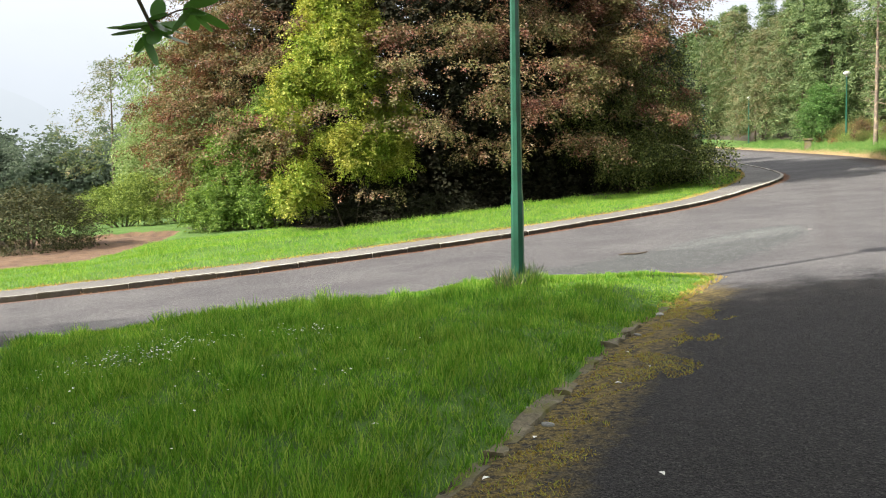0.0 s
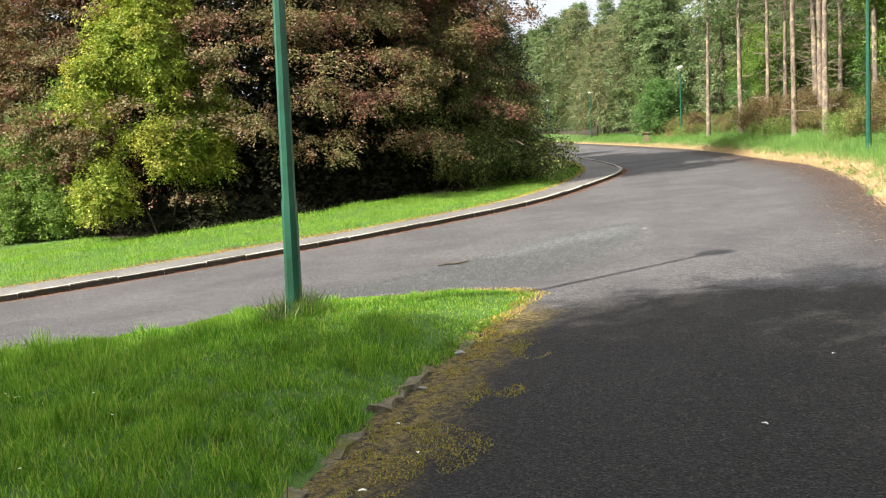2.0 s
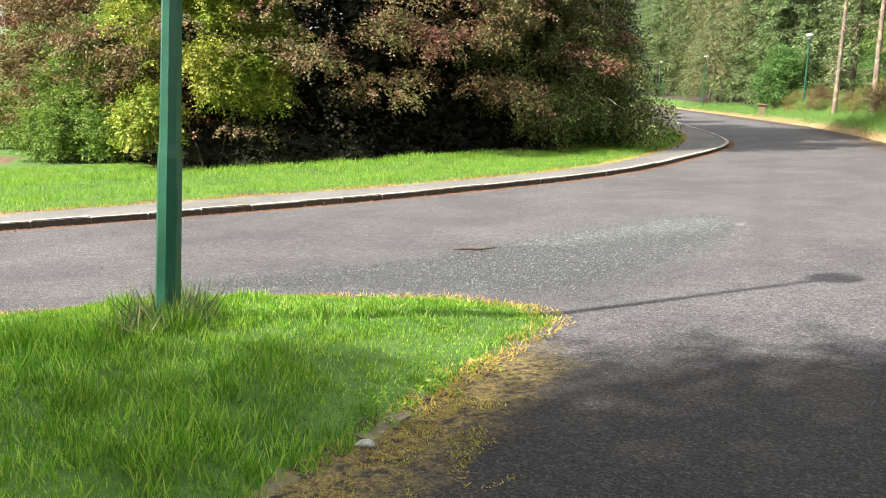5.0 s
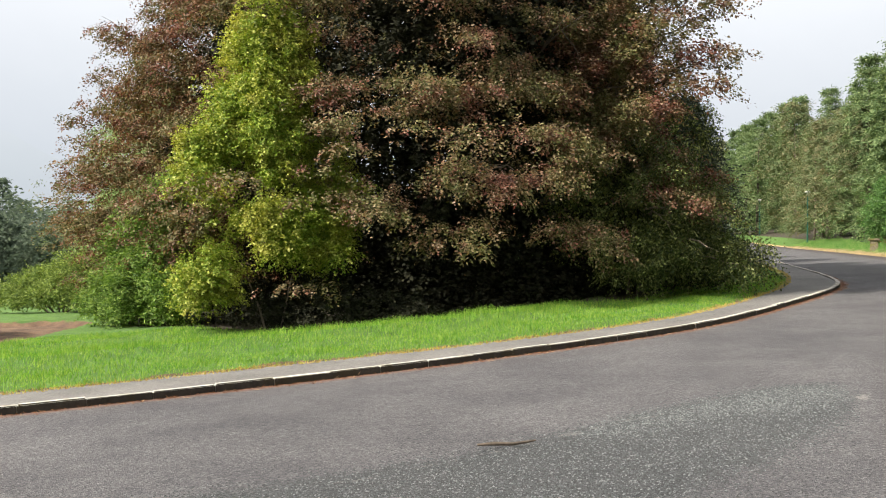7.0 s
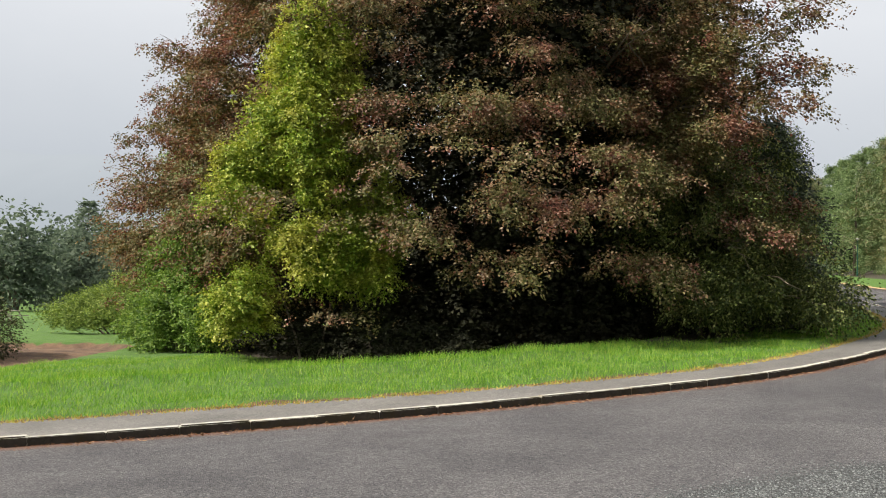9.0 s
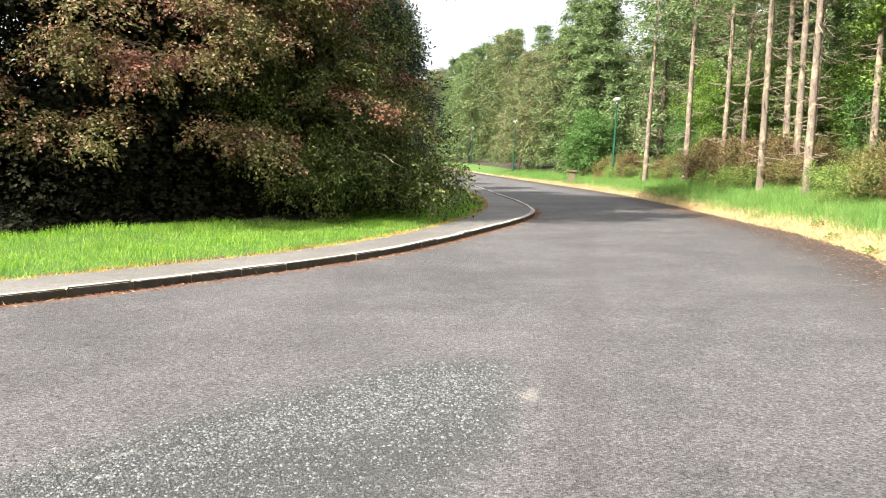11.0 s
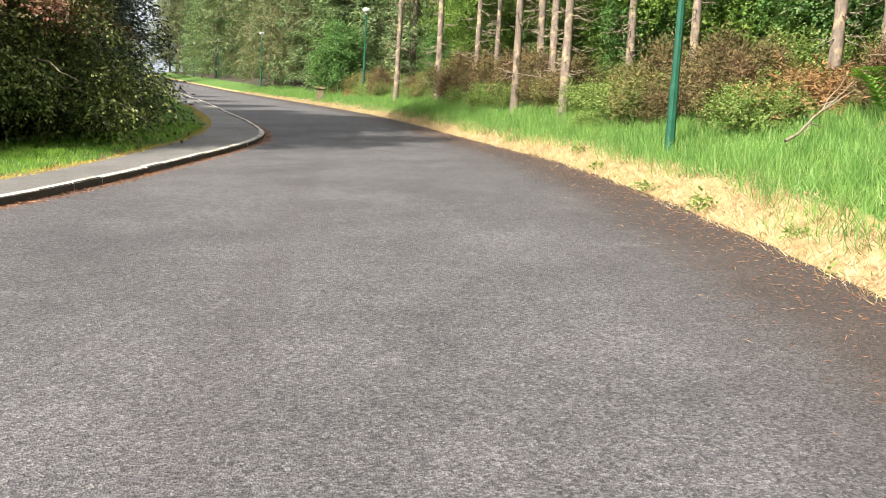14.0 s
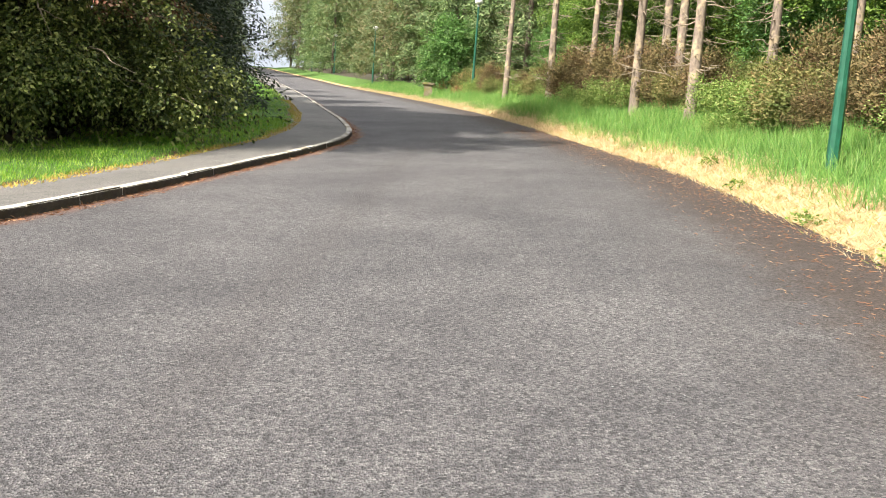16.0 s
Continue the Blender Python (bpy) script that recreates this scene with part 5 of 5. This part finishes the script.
# ---- gravel ----
def scatter(poly, n, lo, hi, mat, name, label, dz=0.0, flat=0.6):
    r = np.random.default_rng(5)
    p = np.array(poly)
    x, y = r.uniform(p[:, 0].min(), p[:, 0].max(), n), r.uniform(p[:, 1].min(), p[:, 1].max(), n)
    ins = inside(poly, x, y)
    ok = (ins + r.normal(0, 0.18, n) > 0.05) & (ins > -0.6)
    x, y = x[ok], y[ok]
    k = len(x)
    s = r.uniform(lo, hi, k)
    octa = np.array([(1, 0, 0), (0, 1, 0), (-1, 0, 0), (0, -1, 0), (0.2, 0.1, 1)], float)
    base = octa[None] * s[:, None, None] * r.uniform(0.6, 1.3, (k, 5, 1))
    a = r.uniform(0, 6.28, k)
    ca, sa = np.cos(a)[:, None], np.sin(a)[:, None]
    v = np.stack([base[..., 0] * ca - base[..., 1] * sa + x[:, None], base[..., 0] * sa + base[..., 1] * ca + y[:, None], base[..., 2] * flat + (grade(x, y) - s * 0.1 + dz)[:, None]], -1)
    tri = np.array([(0, 1, 4), (1, 2, 4), (2, 3, 4), (3, 0, 4)])
    f = (np.arange(k)[:, None, None] * 5 + tri[None]).reshape(-1, 3)
    ob = new(name, mesh_from(name, v.reshape(-1, 3), f, mat))
    return tagged(ob, label, "gravel", kind="stuff")


def chip_material(name, tone):
    m, n, l, b = material(name)
    geo = n.new("ShaderNodeNewGeometry")
    l.new(ramp(n, l, geo.outputs["Random Per Island"], [(0.0, tone[0]), (0.7, tone[1]), (1.0, tone[2])]), b.inputs["Base Color"])
    b.inputs["Roughness"].default_value = 0.85
    return m


CHIP = chip_material("loose_chippings", ((0.022, 0.024, 0.026), (0.058, 0.063, 0.066), (0.17, 0.178, 0.18)))
CHIP_PALE = chip_material("pale_chippings", ((0.07, 0.076, 0.078), (0.125, 0.135, 0.137), (0.22, 0.235, 0.237)))
scatter(GRAVEL, 110000, 0.006, 0.016, CHIP, "gravel_patch", "loose grey chippings over a worn patch of road")
scatter([(-2.3, 17.0), (-1.5, 18.5), (-0.6, 20.0), (0.0, 20.4), (0.3, 19.6), (0.05, 18.7), (-0.9, 18.1), (-1.7, 16.9)], 12000, 0.006, 0.014, CHIP_PALE, "pale_gravel", "pale grey chippings along the rim of the worn patch", 0.003)
scatter([(-6, 13.2), (-3, 14), (3, 12), (5, 20), (5, 32), (1, 34), (-3, 27), (-8, 18)], 26000, 0.003, 0.0075, CHIP_PALE, "stray_chippings", "stray pale chippings on the asphalt")

# ---- stick on the road ----
stick = thing("stick", (-2.62, 16.3, float(grade(-2.62, 16.3)) + 0.025), "short dead stick lying on the road", "stick")
v, f = tubes([[(-0.24, -0.15, 0.0, 0.012), (-0.1, -0.08, 0.014, 0.020), (0.05, 0.02, 0.01, 0.018), (0.15, 0.12, 0.022, 0.014), (0.23, 0.16, 0.04, 0.008)]], 7)
child("wood", mesh_from("wood", v, f, BARK, True), stick)

# ---- overhanging twig ----
twig = thing("overhanging_twig", (-2.88, 3.5, 2.36), "leafy evergreen twig hanging from the drive tree", "twig")
r_ = np.random.default_rng(101)
v, f = tubes([limb((0.05, 0.0, -0.08), (-0.05, -0.5, 1.2), 0.008, 0.02, 0, 6, r_), limb((0, 0, 0.0), (0.22, 0.05, 0.06), 0.006, 0.003, 0, 4, r_)], 6)
child("stem", mesh_from("stem", v, f, BARK, True), twig)
d = unit(np.c_[r_.uniform(-1, 1, 22), r_.uniform(-0.6, 0.6, 22), r_.uniform(-0.7, 0.15, 22)])
c = np.where((np.arange(22) < 15)[:, None], [(0.03, 0, -0.03)], [(0.2, 0.05, 0.07)]) + r_.normal(0, 0.02, (22, 3))
v, f = leaves(c, d, unit(np.c_[r_.normal(0, 0.3, (22, 2)), np.ones(22)]), r_.uniform(0.14, 0.21, 22), 0.08)
for q in range(22):
    a_, l_, t_, r2 = v[4 * q:4 * q + 4]
    mid_, wide = (a_ + t_) / 2, (l_ - r2) / 2
    oval = [mid_ + (t_ - a_) / 2 * math.cos(6.2832 * k / 12) + wide * math.sin(6.2832 * k / 12) for k in range(12)]
    child("leaf", mesh_from("leaf", oval, [list(range(12))], LAUREL), twig)

# ---- picnic tables far off on the lawn ----
def picnic_table(x, y, turn):
    ob = thing("picnic_table", (x, y, up(x, y)), "grey wooden picnic table with fixed benches on the far lawn", "table", "picnic tables")
    ob.rotation_euler = (0, 0, radians(turn))
    for nm, cx, cz, w in (("tabletop", 0, 0.74, 0.75), ("bench", -0.75, 0.44, 0.28), ("bench", 0.75, 0.44, 0.28)):
        bm = bmesh.new()
        bmesh.ops.create_cube(bm, size=1)
        bmesh.ops.scale(bm, vec=(w, 1.8, 0.05), verts=bm.verts)
        bmesh.ops.translate(bm, vec=(cx, 0, cz), verts=bm.verts)
        part(nm, bm, TABLE_WOOD, ob)
    for yy in (-0.65, 0.65):
        for s in (-1, 1):
            v, f = tubes([[(0.25 * s, yy, 0.72, 0.045), (0.8 * s, yy, 0.0, 0.045)]], 4)
            child("leg", mesh_from("leg", v, f, TABLE_WOOD), ob)


picnic_table(-50.5, 50.2, 35)
picnic_table(-55.5, 47.5, 20)

# ---- grass ----
def blades(name, x, y, h, w, mat, label, lean=0.35, seed=3, on=None, single=False):
    r = np.random.default_rng(seed)
    n = len(x)
    base = np.stack([x, y, (on or terrain)(x, y) - 0.01], 1)
    way = unit(np.stack([r.normal(0, lean, n), r.normal(0, lean, n), np.ones(n)], 1))
    nrm = unit(np.stack([r.normal(0, 1, n), r.normal(0, 1, n), np.full(n, 0.2)], 1))
    v, f = leaves(base, way, nrm, h * r.uniform(0.6, 1.3, n), w)
    if single:
        v = v.reshape(-1, 4, 3)
        v = np.stack([v[:, 1] - way * (h * 0.4)[:, None], v[:, 3] - way * (h * 0.4)[:, None], v[:, 2]], 1).reshape(-1, 3)
        f = np.arange(len(v)).reshape(-1, 3)
    ob = new(name, mesh_from(name, v, f, mat))
    return tagged(ob, label, "grass", kind="stuff")


def area(x0, x1, y0, y1, n, seed):
    r = np.random.default_rng(seed)
    return r.uniform(x0, x1, n), r.uniform(y0, y1, n)


x, y = area(-11, -0.8, 2.6, 13.8, 300000, 1)
c = inside(ISLAND, x, y)
ok = (c > np.where((y < 9.6) & (x > -3), 0.065, -0.06) - 0.1 * np.abs(np.sin(y * 2.3) * np.sin(y * 0.9))) & (x > -0.95 * y - 1.2)
x, y, c = x[ok], y[ok], c[ok]
# half of the blades stand in tufts
r_ = np.random.default_rng(19)
half = len(x) // 2
heart = r_.integers(half, len(x), 3000)[r_.integers(0, 3000, half)]
x[:half], y[:half] = x[heart] + r_.normal(0, 0.045, half), y[heart] + r_.normal(0, 0.045, half)
tuft = 0.5 + 0.5 * np.sin(x * 2.3 + np.sin(y * 1.9)) * np.sin(y * 2.1 + np.sin(x * 1.3))
h = 0.06 + 0.075 * tuft ** 2 + 0.06 * (np.sin(x * 5.1 + y * 3.3) * np.sin(x * 1.7 - y * 2.2) > 0.7) + 0.10 * np.exp(-((x + 6.1) ** 2 / 0.6 + (y - 10.2) ** 2 / 0.25))
h = h * np.where(np.arange(len(x)) < half, 1.35, 0.75) * (1 - 0.6 * smooth(9.2, 11.5, y) * (1 - smooth(0.2, 1.3, inside(ISLAND, x, y)))) * (1 - 0.35 * smooth(10.8, 12.2, y))
blades("lawn_grass", x, y, np.maximum(h, 0.038), 0.0085, LAWN, "thick unmown green lawn grass")
x, y = area(-3.9, -2.7, 10.5, 11.75, 1500, 2)
ok = np.hypot(x + 3.30, y - 11.10) < 0.36 + 0.08 * np.sin(x * 9)
blades("grass_tuft", x[ok], y[ok], 0.30, 0.011, TUFT, "long grass tuft round the lamp post's foot", 0.55)
x, y = area(-36, 2, 5, 48, 700000, 3)
a, _, _ = edges(x, y)
ok = (a > 0.02) & (a < 7.5 + 6 * (x < -14)) & (inside(BED, x, y) < -0.1) & (((x + 17.0) / 11.2) ** 2 + ((y - 39.5) / 9.0) ** 2 > 0.95)
x2, y2 = area(-15, 0, 47, 84, 60000, 31)
a2, _, _ = edges(x2, y2)
ok2 = (a2 > 0.02) & (a2 < 6)
x, y, a = np.r_[x[ok], x2[ok2]], np.r_[y[ok], y2[ok2]], np.r_[a[ok], a2[ok2]]
blades("roadside_grass", x, y, 0.085 + 0.05 * (np.sin(x * 1.9) * np.sin(y * 1.7) > 0.4) + 0.10 * np.exp(-((a - 4.7) / 0.8) ** 2) * (x > -17), 0.0105, LAWN, "bright green roadside grass behind the footway", 0.4, single=True)
x, y = area(-6, 13, 14, 100, 760000, 4)
_, b, _ = edges(x, y)
patchy = np.sin(x * 1.1 + 1.7 * np.sin(y * 0.53)) * np.sin(y * 0.83 + x * 0.4)
ok = (b > 0.45 + 0.3 * patchy + np.random.default_rng(12).uniform(0, 1, len(x)) ** 2 * 0.9) & (b < 4.5)
tufty = np.sin(x * 4.1 + 1.3 * np.sin(y * 2.7)) * np.sin(y * 3.7 + 1.1 * np.sin(x * 3.1))
blades("verge_grass", x[ok], y[ok], (0.30 + 0.13 * patchy + 0.13 * tufty)[ok], 0.012, TALLGRASS, "tall fresh green verge grass", 0.42, single=True)
ok = (b > -0.12) & (b < 1.1 + 0.35 * patchy)
blades("dry_grass", x[ok], y[ok], 0.13, 0.011, STRAW, "bleached straw-coloured dry grass at the road's edge", 1.3)
x, y = area(-2.0, 0.2, 3.0, 13.5, 110000, 5)
c = inside(ISLAND, x, y)
ok = (c > -0.3 - 0.65 * np.abs(np.sin(y * 1.3 + 2 * np.sin(y * 0.7)))) & (c < -0.10) & (y < 11.2) & (c > -0.2 - 0.9 * (11.2 - y)) & (np.sin(x * 11 + 2 * np.sin(y * 3.3)) * np.sin(y * 5.3 + 2 * np.sin(x * 7)) > 0.0)
blades("edge_moss", x[ok], y[ok], 0.03, 0.008, MOSSBLADE, "yellowish moss and withered grass along the drive's edge", 1.2, on=lambda a_, b_: np.maximum(terrain(a_, b_), grade(a_, b_)))
x, y = area(-36, 0, 4, 70, 1000000, 14)
a, _, _ = edges(x, y)
ok = (a > -0.16) & (a < 0.12 + 0.12 * np.sin(x * 2.1 + y)) & (y < 62)
blades("withered_edge", x[ok], y[ok], 0.07, 0.014, WITHERED, "orange withered grass along the footway's edge", 1.0, on=lambda a_, b_: np.maximum(terrain(a_, b_), grade(a_, b_) + 0.10))
x, y = area(-9.5, -0.6, 8.0, 14.2, 60000, 16)
c = inside(ISLAND, x, y)
ok = (c > -0.14) & (c < 0.10 + 0.09 * np.sin(x * 3.1 + 1.7 * np.sin(y * 2.2))) & (y > 10.6 - 0.3 * (x + 1.4)) | (c > -0.14) & (c < 0.12) & (y > 12.3)
blades("withered_rim", x[ok], y[ok], 0.06, 0.010, WITHERED, "orange withered grass along the lawn's outer rim", 1.0, on=lambda a_, b_: np.maximum(terrain(a_, b_), grade(a_, b_)))
r_ = np.random.default_rng(15)
x, y = np.r_[r_.normal(-6.0, 0.32, 190), r_.normal(-4.8, 0.2, 40), r_.uniform(-7, -3, 60)], np.r_[r_.normal(7.0, 0.55, 190), r_.normal(8.1, 0.16, 40), r_.uniform(4, 9, 60)]
n_ = len(x)
c = np.stack([x, y, terrain(x, y) + r_.uniform(0.08, 0.13, n_)], 1)
v, f = leaves(c, unit(np.c_[r_.normal(0, 1, (n_, 2)), np.zeros(n_)]), unit(np.c_[r_.normal(0, 0.4, (n_, 2)), np.ones(n_)]), 0.024, 0.024)
tagged(new("daisies", mesh_from("daisies", v, f, WHITE)), "small white daisies scattered in the lawn", "flowers", kind="stuff")
# fallen needles along the verge
x, y = area(2.5, 7, 15, 48, 42000, 6)
gap = -verge_gap(x, y)
ok = (gap > -0.1) & (gap < 0.15 + 1.3 * np.random.default_rng(8).uniform(0, 1, len(x)) ** 2.5)
blades("needle_litter", x[ok], y[ok], 0.055, 0.006, NEEDLE, "brown fallen spruce needles along the road's edge", 6.0, on=lambda a_, b_: grade(a_, b_) + 0.016)
# leaf litter in the gutter
x, y = area(-14, 1, 13, 52, 330000, 9)
kd_, ks_ = segments(KERB, x, y)
ok = (ks_ < 0) & (kd_ < 0.04 + 0.3 * np.random.default_rng(10).uniform(0, 1, len(x)) ** 2.5)
blades("gutter_litter", x[ok], y[ok], 0.07, 0.012, NEEDLE, "reddish-brown litter lying along the kerb", 6.0, on=lambda a_, b_: grade(a_, b_) + 0.016)

# ---- stones and fallen leaves ----
def small_stone(x, y, size, label):
    bm = bmesh.new()
    bmesh.ops.create_icosphere(bm, subdivisions=2, radius=size)
    for v_ in bm.verts:
        v_.co = Vector((v_.co.x * 1.3, v_.co.y * 0.9, v_.co.z * 0.55)) + Vector(noise.noise_vector(v_.co * 14 + Vector((x, y, 0)))) * size * 0.35
    me = bpy.data.meshes.new("stone")
    bm.to_mesh(me)
    bm.free()
    me.materials.append(GRIT)
    ob = new("stone", me)
    ob.location = (x, y, max(up(x, y), float(grade(x, y))) + size * 0.25)
    return tagged(ob, label, "stone", "loose stones")


for x, y, size in [(5.3, 22.3, 0.045), (5.2, 22.75, 0.03), (5.35, 21.6, 0.025), (-1.47, 5.6, 0.035), (-1.4, 8.9, 0.03), (-1.33, 10.05, 0.04)]:
    small_stone(x, y, size, "small pale stone lying at the road's edge")


def pale_leaf(x, y, turn, size):
    """A dry curled leaf."""
    n = 7
    v, f = [], []
    for q in range(n):
        s_ = q / (n - 1)
        w_ = 0.32 * size * math.sin(math.pi * (0.06 + 0.9 * s_))
        z_ = 0.12 * size * math.sin(math.pi * s_) + 0.004
        v += [((s_ - 0.5) * size, -w_, z_ + 0.1 * size), ((s_ - 0.5) * size, 0, z_), ((s_ - 0.5) * size, w_, z_ + 0.1 * size)]
    for q in range(n - 1):
        f += [(3 * q, 3 * q + 3, 3 * q + 4, 3 * q + 1), (3 * q + 1, 3 * q + 4, 3 * q + 5, 3 * q + 2)]
    ob = new("fallen_leaf", mesh_from("fallen_leaf", v, f, WHITE, True))
    ob.location = (x, y, max(up(x, y), float(grade(x, y))) + 0.03)
    ob.rotation_euler = (0, 0, turn)
    return tagged(ob, "pale dry leaf fallen at the lawn's edge", "leaf", "fallen leaves")


for q, (x, y) in enumerate([(-1.7, 5.9), (-1.45, 5.2), (-1.2, 6.7), (-1.05, 7.3), (-2.4, 4.9), (-0.6, 4.6), (1.6, 9.2), (0.9, 7.6), (-1.5, 4.4), (-1.33, 7.9)]):
    pale_leaf(x, y, 1.7 * q, 0.034 + 0.008 * (q % 3))
x, y = area(4.7, 5.5, 21.6, 22.5, 420, 41)
ok = np.hypot(x - 5.1, y - 22.05) < 0.16 + 0.04 * np.sin(9 * x)
blades("verge_tuft", x[ok], y[ok], np.full(ok.sum(), 0.2), 0.008, TALLGRASS, "tuft of fresh grass in the dry verge", 0.7, on=lambda a_, b_: np.maximum(terrain(a_, b_), grade(a_, b_)))
